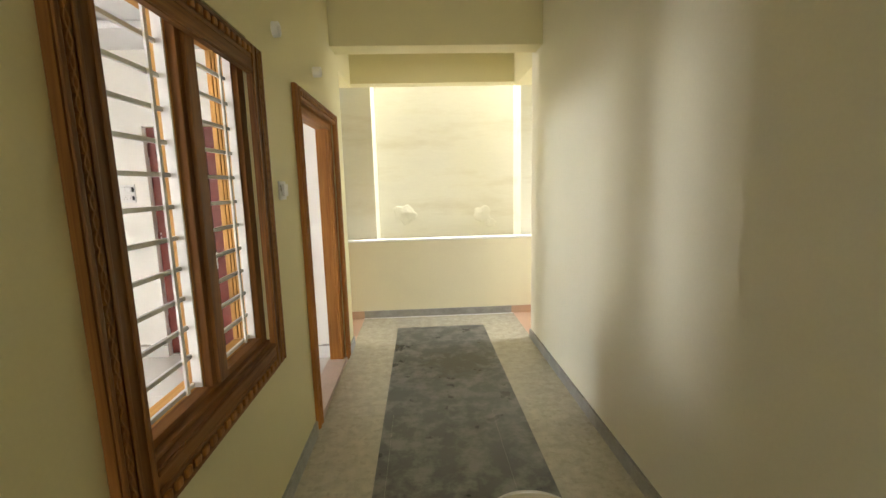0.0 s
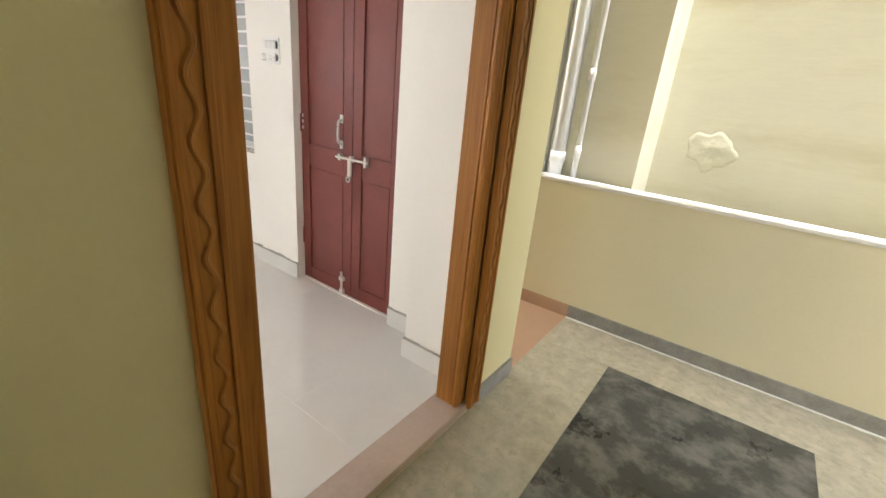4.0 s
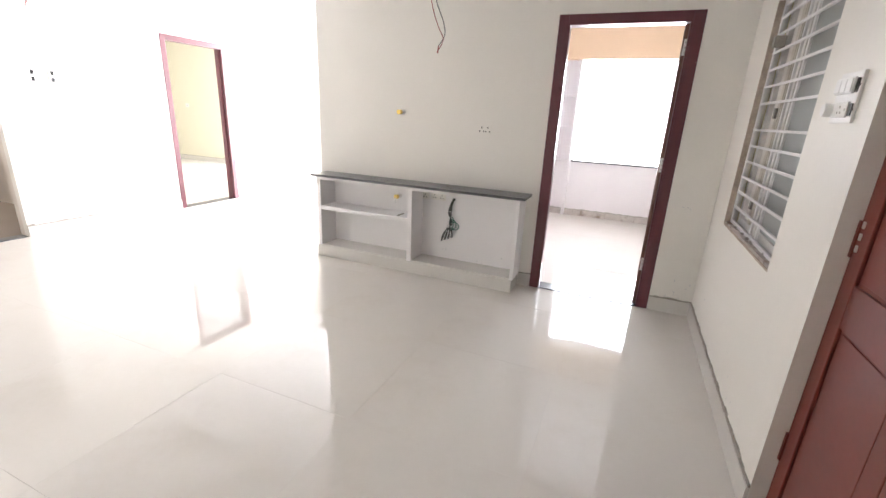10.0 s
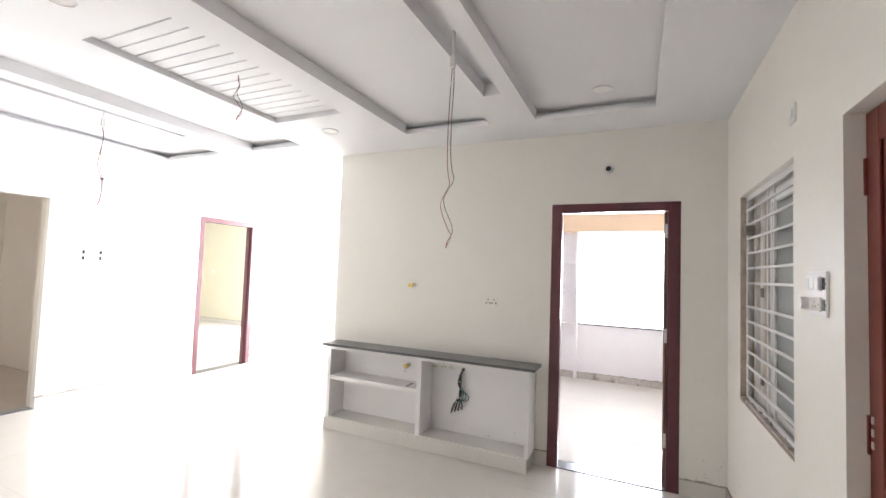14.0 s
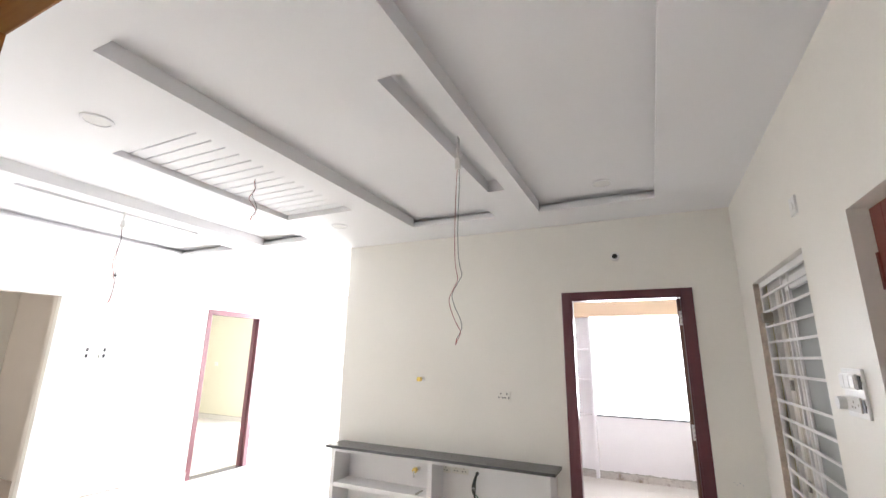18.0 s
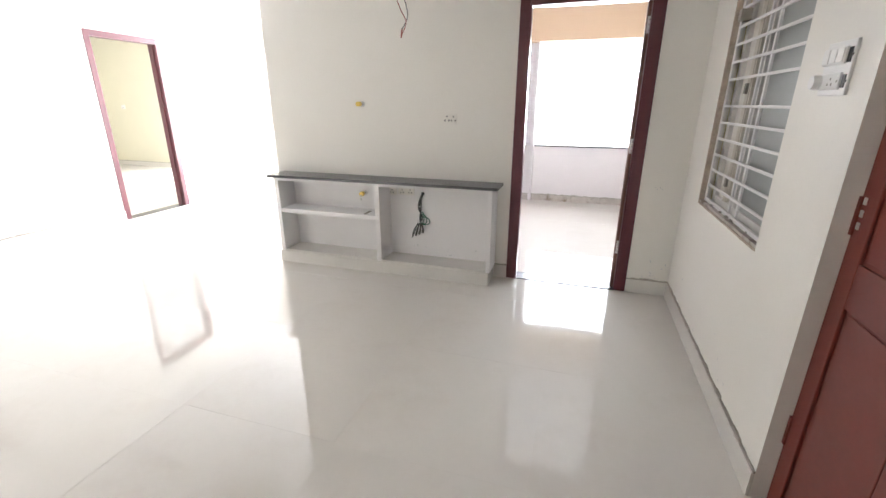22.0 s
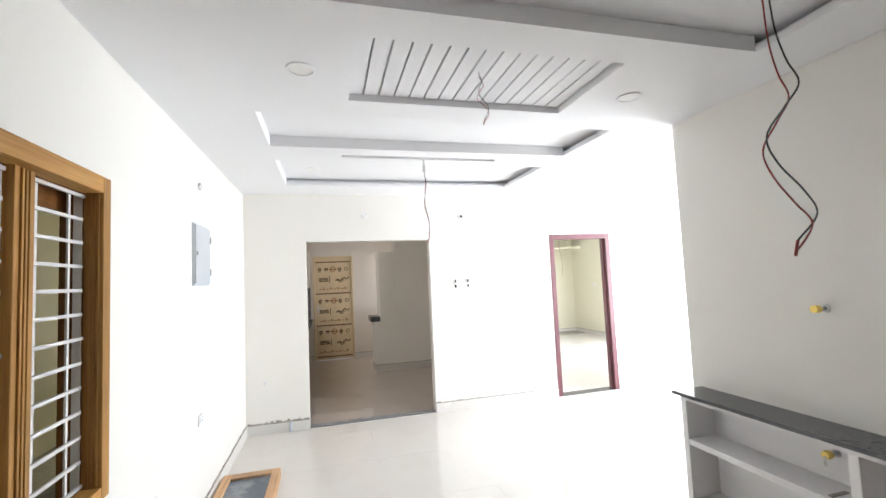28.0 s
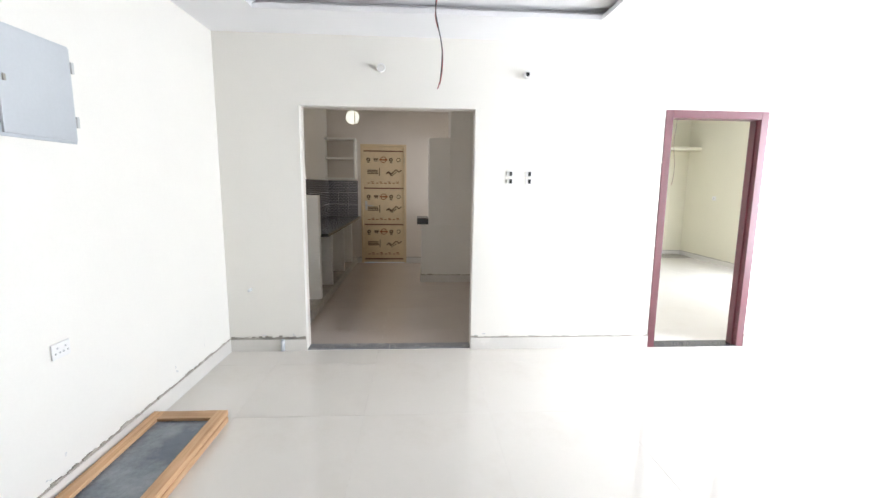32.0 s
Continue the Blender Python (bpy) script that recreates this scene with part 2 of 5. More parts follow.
def dirt_patch(m, centre, reach, color):
    """A trodden patch of dirt on a stone, ragged at the rim, mixed over its colour."""
    nt = m.node_tree
    b = nt.nodes["Principled BSDF"]
    old = b.inputs["Base Color"].links[0].from_socket
    tc = nt.nodes.new("ShaderNodeTexCoord")
    mp = nt.nodes.new("ShaderNodeMapping")
    mp.inputs["Scale"].default_value = [1 / v for v in reach]
    mp.inputs["Location"].default_value = [-c / v for c, v in zip(centre, reach)]
    far = nt.nodes.new("ShaderNodeVectorMath")
    far.operation = "LENGTH"
    wear = node(nt, "ShaderNodeTexNoise", Scale=7.0, Detail=9.0, Roughness=0.7, Distortion=1.2)
    total = nt.nodes.new("ShaderNodeMath")
    total.operation = "MULTIPLY_ADD"
    total.inputs[1].default_value = 4.2
    edge = nt.nodes.new("ShaderNodeMapRange")
    edge.inputs["From Min"].default_value, edge.inputs["From Max"].default_value = 2.45, 3.0
    edge.inputs["To Min"].default_value, edge.inputs["To Max"].default_value = 0.9, 0.0
    mx = nt.nodes.new("ShaderNodeMix")
    mx.data_type = "RGBA"
    mx.inputs[7].default_value = (*color, 1)
    lk = nt.links.new
    lk(tc.outputs["Object"], mp.inputs["Vector"])
    lk(mp.outputs[0], far.inputs[0])
    lk(tc.outputs["Object"], wear.inputs["Vector"])
    lk(wear.outputs["Fac"], total.inputs[0])
    lk(far.outputs["Value"], total.inputs[2])
    lk(total.outputs[0], edge.inputs["Value"])
    lk(edge.outputs[0], mx.inputs["Factor"])
    lk(old, mx.inputs[6])
    lk(mx.outputs[2], b.inputs["Base Color"])


dirt_patch(granite_black, (0.42, 3.50, 0.0), (0.42, 0.30, 1.0), (0.046, 0.037, 0.020))
stone_skirt = base_mat("grey_stone_skirting", (0.30, 0.295, 0.28), 0.3, spread=0.3, scale=12, fine=90, bump=0.1)
pink_tile = base_mat("terracotta_pink_tile", (0.55, 0.36, 0.25), 0.45, spread=0.08, fine=60, bump=0.1)
maroon = base_mat("maroon_enamel_paint", (0.185, 0.038, 0.028), 0.42, spread=0.14, scale=5, fine=45, bump=0.12, dist=0.001, coat=0.06)
maroon_frame = base_mat("maroon_frame_paint", (0.115, 0.028, 0.038), 0.32, spread=0.12, scale=6, fine=50, bump=0.12, dist=0.001, coat=0.2)
brown_wood = base_mat("bare_brown_wood", (0.17, 0.085, 0.06), 0.5, spread=0.2, scale=4, fine=40, bump=0.15, stretch=(6, 6, 0.7))
steel = base_mat("white_metal_fitting", (0.72, 0.70, 0.66), 0.32, metal=0.6, spread=0.08, fine=80)
grille_white = base_mat("white_grille_enamel", (0.85, 0.84, 0.83), 0.4, spread=0.05, fine=60)
grille_dusty = base_mat("dusty_white_grille_enamel", (0.81, 0.79, 0.765), 0.45, spread=0.08, scale=8, fine=60)
grille_grey = base_mat("grey_grille_metal", (0.60, 0.60, 0.60), 0.4, metal=0.3, spread=0.08, fine=60)
alu = base_mat("dusty_aluminium", (0.62, 0.62, 0.60), 0.4, metal=0.5, spread=0.1, fine=60)
plastic = base_mat("white_switch_plastic", (0.86, 0.85, 0.825), 0.45, spread=0.02, bump=0)
black = base_mat("black_plastic", (0.02, 0.02, 0.02), 0.4, spread=0.1, bump=0)
cable_grey = base_mat("dark_grey_cable", (0.055, 0.06, 0.055), 0.4, spread=0.1, bump=0)
red = base_mat("red_plastic", (0.32, 0.06, 0.05), 0.4, spread=0.1, bump=0)
green = base_mat("green_plastic", (0.02, 0.16, 0.10), 0.4, spread=0.1, bump=0)
brass = base_mat("brass", (0.75, 0.56, 0.16), 0.3, metal=0.9, spread=0.15, fine=50)
pvc = base_mat("white_pvc_pipe", (0.78, 0.79, 0.80), 0.35, spread=0.04, fine=40)
db_grey = base_mat("grey_steel_panel", (0.60, 0.63, 0.66), 0.35, metal=0.2, spread=0.05, fine=70)
ply = base_mat("printed_door_wrapper", (0.74, 0.59, 0.37), 0.5, spread=0.08, scale=5, fine=40, bump=0.1)
ply_dark = base_mat("brown_wrapper_band", (0.16, 0.06, 0.04), 0.5, spread=0.1)
ply_red = base_mat("red_brown_wrapper_print", (0.36, 0.13, 0.05), 0.5, spread=0.1)
ply_ink = base_mat("brown_wrapper_print", (0.13, 0.075, 0.035), 0.5, spread=0.1)


def mosaic_mat(name, dark, pale):
    """A dark glazed wall tile printed with short pale dashes in staggered rows."""
    m = base_mat(name, dark, 0.22, spread=0.25, scale=25, fine=90, bump=0.04, per=0.3)
    nt = m.node_tree
    b = nt.nodes["Principled BSDF"]
    old = b.inputs["Base Color"].links[0].from_socket
    tc = nt.nodes.new("ShaderNodeTexCoord")
    xyz = nt.nodes.new("ShaderNodeSeparateXYZ")
    along = nt.nodes.new("ShaderNodeMath")
    flat = nt.nodes.new("ShaderNodeCombineXYZ")
    brick = node(nt, "ShaderNodeTexBrick", Scale=1.0, Mortar_Size=0.011, Brick_Width=0.062, Row_Height=0.029, Mortar_Smooth=0.1)
    mx = nt.nodes.new("ShaderNodeMix")
    mx.data_type = "RGBA"
    mx.inputs[6].default_value = (*pale, 1)
    lk = nt.links.new
    lk(tc.outputs["Object"], xyz.inputs[0])
    lk(xyz.outputs[0], along.inputs[0])
    lk(xyz.outputs[1], along.inputs[1])
    lk(along.outputs[0], flat.inputs[0])
    lk(xyz.outputs[2], flat.inputs[1])
    lk(flat.outputs[0], brick.inputs["Vector"])
    lk(brick.outputs["Fac"], mx.inputs["Factor"])
    lk(old, mx.inputs[7])
    lk(mx.outputs[2], b.inputs["Base Color"])
    return m


kit_tile = mosaic_mat("dark_dashed_wall_tile", (0.13, 0.12, 0.125), (0.52, 0.50, 0.50))
teak = {a: wood_mat("teak_" + a, (0.47, 0.205, 0.044), (0.36, 0.142, 0.028), (0.19, 0.066, 0.014), a) for a in "xyz"}
# Window teak again, shade put into its corridor tone, light into its room tone.
teak_shaded = {a: wood_mat("shaded_teak_" + a, (0.31, 0.135, 0.034), (0.215, 0.086, 0.021), (0.105, 0.038, 0.010), a) for a in "xyz"}
teak_lit = {a: wood_mat("lit_teak_" + a, (0.61, 0.345, 0.10), (0.50, 0.255, 0.066), (0.30, 0.13, 0.034), a) for a in "xyz"}
teak_raw = {a: wood_mat("raw_teak_" + a, (0.66, 0.44, 0.26), (0.55, 0.335, 0.175), (0.34, 0.18, 0.085), a, rough=0.6, coat=0) for a in "xyz"}
sill_stone = base_mat("pink_stone_sill", (0.50, 0.38, 0.31), 0.45, spread=0.12, fine=60, bump=0.1, dark=(0.34, 0.27, 0.2), cover=0.55)
frosted = base_mat("frosted_grey_glass", (0.38, 0.405, 0.395), 0.3, spread=0.04, bump=0)
dusty_pane = base_mat("dusty_cream_glass", (0.78, 0.755, 0.69), 0.3, spread=0.10, scale=4, fine=30, bump=0, dark=(0.64, 0.61, 0.55), cover=0.5)
dirty_cream = base_mat("dirty_cream_paint", (0.66, 0.62, 0.54), 0.5, spread=0.12, scale=8, fine=60, dark=(0.30, 0.25, 0.18), cover=0.6, dark_scale=5)
dusty_sill = base_mat("dusty_plaster_sill", (0.56, 0.51, 0.46), 0.9, spread=0.15, scale=10, fine=70, bump=0.5, dist=0.003, dark=(0.26, 0.20, 0.15), cover=0.5, dark_scale=7)
sash_white = base_mat("dusty_white_sash", (0.76, 0.745, 0.715), 0.5, spread=0.08, scale=6, fine=60)
dusty_glass = base_mat("dusty_grey_glass", (0.10, 0.125, 0.16), 0.08, spread=0.3, scale=2, fine=30, bump=0, dark=(0.30, 0.32, 0.34), cover=0.42, dark_scale=1.2)
bright = glow_mat("bright_sky_backdrop", (1.0, 0.99, 0.98), 3.6)

# ---- geometry helpers ----
BASE = {}


def box(bm, x0, x1, y0, y1, z0, z1, bevel=0.0):
    vs = [bm.verts.new((x, y, z)) for x in (x0, x1) for y in (y0, y1) for z in (z0, z1)]
    fs = [bm.faces.new([vs[i] for i in f]) for f in ((0, 1, 3, 2), (4, 6, 7, 5), (0, 4, 5, 1), (2, 3, 7, 6), (0, 2, 6, 4), (1, 5, 7, 3))]
    if bevel:
        es = list({e for f in fs for e in f.edges})
        bmesh.ops.bevel(bm, geom=es, offset=bevel, segments=2, affect="EDGES", profile=0.6)
    return bm


def boxes(*specs, bevel=0.0):
    bm = bmesh.new()
    for s in specs:
        box(bm, *s, bevel=bevel)
    return bm


def finish(name, bm, material, smooth=False):
    me = bpy.data.meshes.new(name)
    bmesh.ops.recalc_face_normals(bm, faces=bm.faces)
    if smooth:
        for f in bm.faces:
            f.smooth = True
    bm.to_mesh(me)
    bm.free()
    me.materials.append(material)
    return me


def thing(name, place, label, category, group="", kind=""):
    ob = new(name)
    ob.location = place
    ob.empty_display_size = 0.1
    BASE[ob] = Vector(place)
    return tagged(ob, label, category, group, kind)


def part(name, bm, material, parent, label="", smooth=False):
    ob = new(name, finish(name, bm, material, smooth))
    ob.parent = parent
    ob.matrix_parent_inverse = Matrix.Translation(-BASE.get(parent, Vector()))
    if label:
        ob["label"] = label
    return ob


def solo(name, bm, material, label, category, group="", kind="", smooth=False):
    return tagged(new(name, finish(name, bm, material, smooth)), label, category, group, kind)


def slab(name, axis, a, b, us, zs, holes, material, label, category="wall"):
    """A wall of thickness a..b across the axis, over us along it and zs in height, with rectangular holes (u0, u1, z0, z1) through it."""
    ucut = sorted({*us, *[h[0] for h in holes], *[h[1] for h in holes]})
    zcut = sorted({*zs, *[h[2] for h in holes], *[h[3] for h in holes]})
    ucut = [u for u in ucut if us[0] <= u <= us[1]]
    zcut = [z for z in zcut if zs[0] <= z <= zs[1]]
    solid = {}
    for i in range(len(ucut) - 1):
        for j in range(len(zcut) - 1):
            u, z = (ucut[i] + ucut[i + 1]) / 2, (zcut[j] + zcut[j + 1]) / 2
            solid[i, j] = not any(h[0] < u < h[1] and h[2] < z < h[3] for h in holes)
    bm = bmesh.new()
    cache = {}

    def v(i, j, w):
        if (i, j, w) not in cache:
            u, z, c = ucut[i], zcut[j], (a, b)[w]
            cache[i, j, w] = bm.verts.new((c, u, z) if axis == "x" else (u, c, z) if axis == "y" else (u, z, c))
        return cache[i, j, w]

    for (i, j), full in solid.items():
        if not full:
            continue
        for w in (0, 1):
            bm.faces.new([v(i, j, w), v(i + 1, j, w), v(i + 1, j + 1, w), v(i, j + 1, w)])
        for di, dj, e in ((-1, 0, ((0, 0), (0, 1))), (1, 0, ((1, 0), (1, 1))), (0, -1, ((0, 0), (1, 0))), (0, 1, ((0, 1), (1, 1)))):
            if not solid.get((i + di, j + dj)):
                (p, q), (r, s) = e
                bm.faces.new([v(i + p, j + q, 0), v(i + r, j + s, 0), v(i + r, j + s, 1), v(i + p, j + q, 1)])
    return solo(name, bm, material, label, category, kind="structure")


def tube(points, radius, sides=8):
    """A round bar or wire along a line of points."""
    bm = bmesh.new()
    pts = [Vector(p) for p in points]
    rings = []
    for k, p in enumerate(pts):
        d = (pts[min(k + 1, len(pts) - 1)] - pts[max(k - 1, 0)]).normalized()
        side = d.cross(Vector((0, 0, 1)))
        if side.length < 0.05:
            side = d.cross(Vector((0, 1, 0)))
        side.normalize()
        up = side.cross(d)
        rings.append([bm.verts.new(p + radius * (math.cos(2 * math.pi * s / sides) * side + math.sin(2 * math.pi * s / sides) * up)) for s in range(sides)])
    for r0, r1 in zip(rings, rings[1:]):
        for s in range(sides):
            bm.faces.new([r0[s], r0[(s + 1) % sides], r1[(s + 1) % sides], r1[s]])
    bm.faces.new(rings[0])
    bm.faces.new(rings[-1])
    return bm


def disc(center, axis, radius, depth, segments=24, inner=0.0):
    """A disc or ring with rounded rim, its face towards axis."""
    bm = bmesh.new()
    axis = Vector(axis).normalized()
    side = axis.cross(Vector((0, 0, 1)))
    if side.length < 0.1:
        side = Vector((1, 0, 0))
    side.normalize()
    up = side.cross(axis)
    prof = [(radius, 0), (radius, depth * 0.6), (radius * 0.94, depth)]
    prof += [(inner, depth), (inner, 0)] if inner else []
    rings = [[bm.verts.new(Vector(center) + axis * h + r * (math.cos(2 * math.pi * s / segments) * side + math.sin(2 * math.pi * s / segments) * up)) for s in range(segments)] for r, h in prof]
    for r0, r1 in zip(rings, rings[1:]):
        for s in range(segments):
            bm.faces.new([r0[s], r0[(s + 1) % segments], r1[(s + 1) % segments], r1[s]])
    if not inner:
        bm.faces.new(rings[-1])
    return bm


def smooth_line(points, n=8):
    """A Catmull-Rom line through a few points."""
    p = [Vector(q) for q in points]
    p = [p[0]] + p + [p[-1]]
    out = []
    for i in range(1, len(p) - 2):
        for k in range(n):
            t = k / n
            a, b, c, d = p[i - 1:i + 3]
            out.append(0.5 * ((2 * b) + (c - a) * t + (2 * a - 5 * b + 4 * c - d) * t * t + (3 * b - a - 3 * c + d) * t ** 3))
    return out + [p[-2]]


# ---- plan ----
XI, XO = -0.66, -0.535         # the front wall: room side, corridor side
XE = 1.14                      # east side of the corridor
YN, YS, XT = 3.93, -1.935, -3.96   # north, south and television walls
YT = 0.645                     # end of the television wall
ZC, ZR, ZT = 2.60, 2.68, 3.0   # false ceiling, its recesses, slab
YP = 4.835                     # parapet
YW = 4.03                      # outer face of the north wall
ZF = 0.0                       # corridor floor
DOOR = (2.697, 3.565, 1.90)    # clear opening of the front door
TRIM = (2.56, 3.695, 2.015)    # outer edges of its carved architrave
WIN = (1.07, 1.974, 0.788, 2.053)   # teak window frame in the front wall
WTRIM = (0.985, 2.06, 0.687, 2.025)  # outer edges of the window's architrave

# ---- setting: walls ----
XM = -0.60
door_hole = (DOOR[0] - 0.075, DOOR[1] + 0.075, -0.5, DOOR[2] + 0.075)
# The last hole in these two slabs is invented, for the kitchen's east fill.
slab("wall_east", "x", XI, XM, (-6.4, YN + 0.06), (-0.3, ZT), [door_hole, WIN, (-4.4, -3.5, 1.53, 2.2)], wall_white, "cream painted front wall of the living room")
slab("wall_corridor_west", "x", XM, XO, (-6.0, YW), (-0.3, ZT), [door_hole, WIN, (-4.4, -3.5, 1.53, 2.2)], wall_yellow, "pale yellow corridor wall with carved door and window")
md_hole = (-2.155, -1.295, -0.5, 2.0)
w2_hole = (-3.56, -2.615, 0.795, 1.99)
slab("wall_north", "y", YN, YN + 0.06, (-7.2, XI), (-0.3, ZT), [md_hole, w2_hole], wall_white, "cream painted wall with maroon door and grilled window")
slab("wall_north_outer", "y", YN + 0.06, YW, (-7.2, XM), (-0.3, ZT), [md_hole, w2_hole], wall_yellow, "pale yellow outer side of the north wall")
solo("wall_pier", boxes((-1.012, XI, 3.755, YN, -0.3, ZT)), wall_white, "cream painted pier beside the front door", "pier", kind="structure")
d3_hole = (2.752, 3.636, -0.5, 2.03)
slab("wall_television", "x", XT - 0.07, XT, (YT, YN), (-0.3, ZT), [d3_hole], wall_white, "cream painted wall behind the low console")
slab("wall_bedroom_east", "x", XT - 0.14, XT - 0.07, (YT + 0.14, YN), (-0.3, ZT), [d3_hole], bed_pink, "pinkish white bedroom side of the wall")
k_hole = (-2.738, -1.308, -0.5, 2.06)
d2_hole = (-5.258, -4.364, -0.5, 2.082)
slab("wall_south", "y", YS - 0.07, YS, (-8.15, XI), (-0.3, ZT), [k_hole, d2_hole], wall_white, "cream painted wall with kitchen opening and maroon door frame")
slab("wall_kitchen_north", "y", YS - 0.14, YS - 0.07, (-3.55, XI), (-0.3, ZT), [k_hole], kit_white, "white kitchen side of the wall")
slab("wall_bedroom_north", "y", YS - 0.14, YS - 0.07, (-8.1, -3.55), (-0.3, ZT), [d2_hole], bed_yellow, "pale yellow bedroom side of the wall")
slab("wall_dining_north", "y", YT, YT + 0.07, (-7.25, XT - 0.07), (-0.3, ZT), [], wall_white, "cream painted dining recess wall")
slab("wall_bedroom_south", "y", YT + 0.07, YT + 0.14, (-7.2, XT - 0.14), (-0.3, ZT), [], bed_pink, "pinkish white bedroom wall")
slab("wall_dining_west", "x", -7.25, -7.08, (YS, YT), (-0.3, ZT), [(-1.22, 0.42, -0.5, 2.45)], wall_white, "cream painted wall with a wide balcony opening")
slab("wall_bedroom_west", "x", -7.25, -7.08, (YT + 0.14, YN), (-0.3, ZT), [(2.59, 3.85, 0.775, 2.11), (1.2, 2.2, 0.80, 2.12)], bed_pink, "pinkish white wall with a bright window")
solo("beam_peach", boxes((-7.079, -6.93, YT + 0.15, YN - 0.003, 2.115, 2.62)), peach, "peach painted beam over the bedroom window", "beam", kind="structure")
slab("wall_far_bedroom_west", "x", -8.15, -8.0, (-7.6, YS - 0.14), (-0.3, ZT), [(-5.0, -3.2, 0.7, 2.1)], bed_yellow, "pale yellow bedroom wall")
slab("wall_far_bedroom_south", "y", -7.42, -7.27, (-8.15, -3.55), (-0.3, ZT), [], bed_yellow, "pale yellow far bedroom wall")
# Unseen opening behind the pier, invented to hold the kitchen fill.
slab("wall_kitchen_west", "x", -3.55, -3.40, (-7.6, YS - 0.14), (-0.3, ZT), [(-6.0, -5.35, 1.05, 2.15)], kit_white, "white kitchen side wall")
slab("wall_kitchen_south", "y", -6.40, -6.23, (-3.40, XM), (-0.3, ZT), [(-2.058, -1.243, -0.5, 2.15)], kit_white, "white kitchen end wall with a wrapped door")
slab("wall_corridor_east", "x", XE, XE + 0.15, (-6.0, YW), (-0.3, ZT), [], wall_pale, "pale cream yellow corridor wall")
# The opening is unseen, cut only for the corridor fill lamp.
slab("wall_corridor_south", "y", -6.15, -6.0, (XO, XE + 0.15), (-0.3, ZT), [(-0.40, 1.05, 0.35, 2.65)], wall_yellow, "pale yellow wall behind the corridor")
slab("wall_landing_east", "x", 2.6, 2.75, (YW - 0.15, 5.05), (-0.3, ZT), [(4.1, 4.75, 0.3, 2.4)], wall_yellow, "pale yellow landing wall")
slab("wall_landing_south", "y", YW - 0.15, YW, (XE + 0.15, 2.6), (-0.3, ZT), [], wall_yellow, "pale yellow landing side wall")
# End wall out of view; its opening only lets the walkway fill in.
slab("wall_walkway_west", "x", -4.9, -4.75, (YW, YP), (-0.3, ZT), [(4.08, 4.78, 0.4, 2.6)], wall_yellow, "pale yellow end wall of the walkway")


def plaster_wall(name, y, x0, x1, z0, z1, material, label, lumps):
    """An outdoor plaster wall with gentle waves and a few patched lumps."""
    bm = bmesh.new()
    nx, nz = 70, 70
    grid = []
    for j in range(nz + 1):
        row = []
        for i in range(nx + 1):
            x, z = x0 + (x1 - x0) * i / nx, z0 + (z1 - z0) * j / nz
            d = 0.004 * noise.noise((x * 0.9, 3.1, z * 0.9))
            for lx, lz, lr, lh in lumps:
                r = math.hypot(x - lx, z - lz) / lr
                if r < 1:
                    d += lh * (1 - r * r) * (0.65 + 0.9 * abs(noise.noise((x * 9, 1.7, z * 9))))
            row.append(bm.verts.new((x, y - d, z)))
        grid.append(row)
    for j in range(nz):
        for i in range(nx):
            bm.faces.new([grid[j][i], grid[j][i + 1], grid[j + 1][i + 1], grid[j + 1][i]])
    return solo(name, bm, material, label, "wall", kind="structure", smooth=True)


YB = 5.45                      # back of the light shaft
plaster_wall("wall_shaft", YB, -0.378, 1.28, -3.0, 8.0, shaft_yellow, "weathered pale yellow plaster wall across the light shaft",
             [])
for b in ((-1.75, -0.378, 5.05, 5.6, -3.0, 8.0), (1.28, 3.2, 5.05, 5.6, -3.0, 8.0), (-5.2, -1.75, 5.4, 5.6, -3.0, 8.0)):
    solo("wall_shaft_side", boxes(b), shaft_yellow, "weathered pale yellow plaster pier of the light shaft", "wall", kind="structure")


def plaster_patch(x, z, r, seed):
    """A rough pale daub of plaster on the shaft wall, ragged at the rim."""
    bm = bmesh.new()
    rings = [[bm.verts.new((x, YB - 0.003, z))]]
    for k in range(1, 10):
        f, row = k / 9, []
        for i in range(40):
            a = 2 * math.pi * i / 40
            q = r * f * (0.85 + 0.35 * noise.noise((2 * math.cos(a) + seed, 2 * math.sin(a), 0.4)))
            h = 0.001 + 0.0042 * (1 - f * f) * (0.75 + 0.9 * noise.noise((q * math.cos(a) * 13 + seed, q * math.sin(a) * 13, 2.2))) if k < 9 else -0.003
            row.append(bm.verts.new((x + q * math.cos(a), YB - max(h, -0.01), z + 0.85 * q * math.sin(a))))
        rings.append(row)
    for i in range(40):
        bm.faces.new([rings[0][0], rings[1][i], rings[1][(i + 1) % 40]])
        for r0, r1 in zip(rings[1:], rings[2:]):
            bm.faces.new([r0[i], r1[i], r1[(i + 1) % 40], r0[(i + 1) % 40]])
    return solo("plaster_patch", bm, patch_white, "rough pale plaster patch on the shaft wall", "plaster patch", kind="structure", smooth=True)


carved = wood_mat("carved_teak", (0.42, 0.185, 0.044), (0.30, 0.118, 0.026), (0.14, 0.05, 0.013), "z")
patch_white = base_mat("pale_patch_plaster", (0.745, 0.72, 0.585), 0.85, spread=0.05, scale=6, fine=40, bump=0.4, dist=0.004)
plaster_patch(-0.061, 1.108, 0.17, 1.3)
plaster_patch(0.89, 1.083, 0.16, 6.1)
plaster_patch(0.99, 0.98, 0.08, 9.4)

# parapet with its skirting and cap
solo("wall_parapet", boxes((-4.75, 2.6, YP, YP + 0.115, -0.3, 0.858)), wall_parapet_paint, "pale yellow plastered parapet", "parapet", kind="structure")
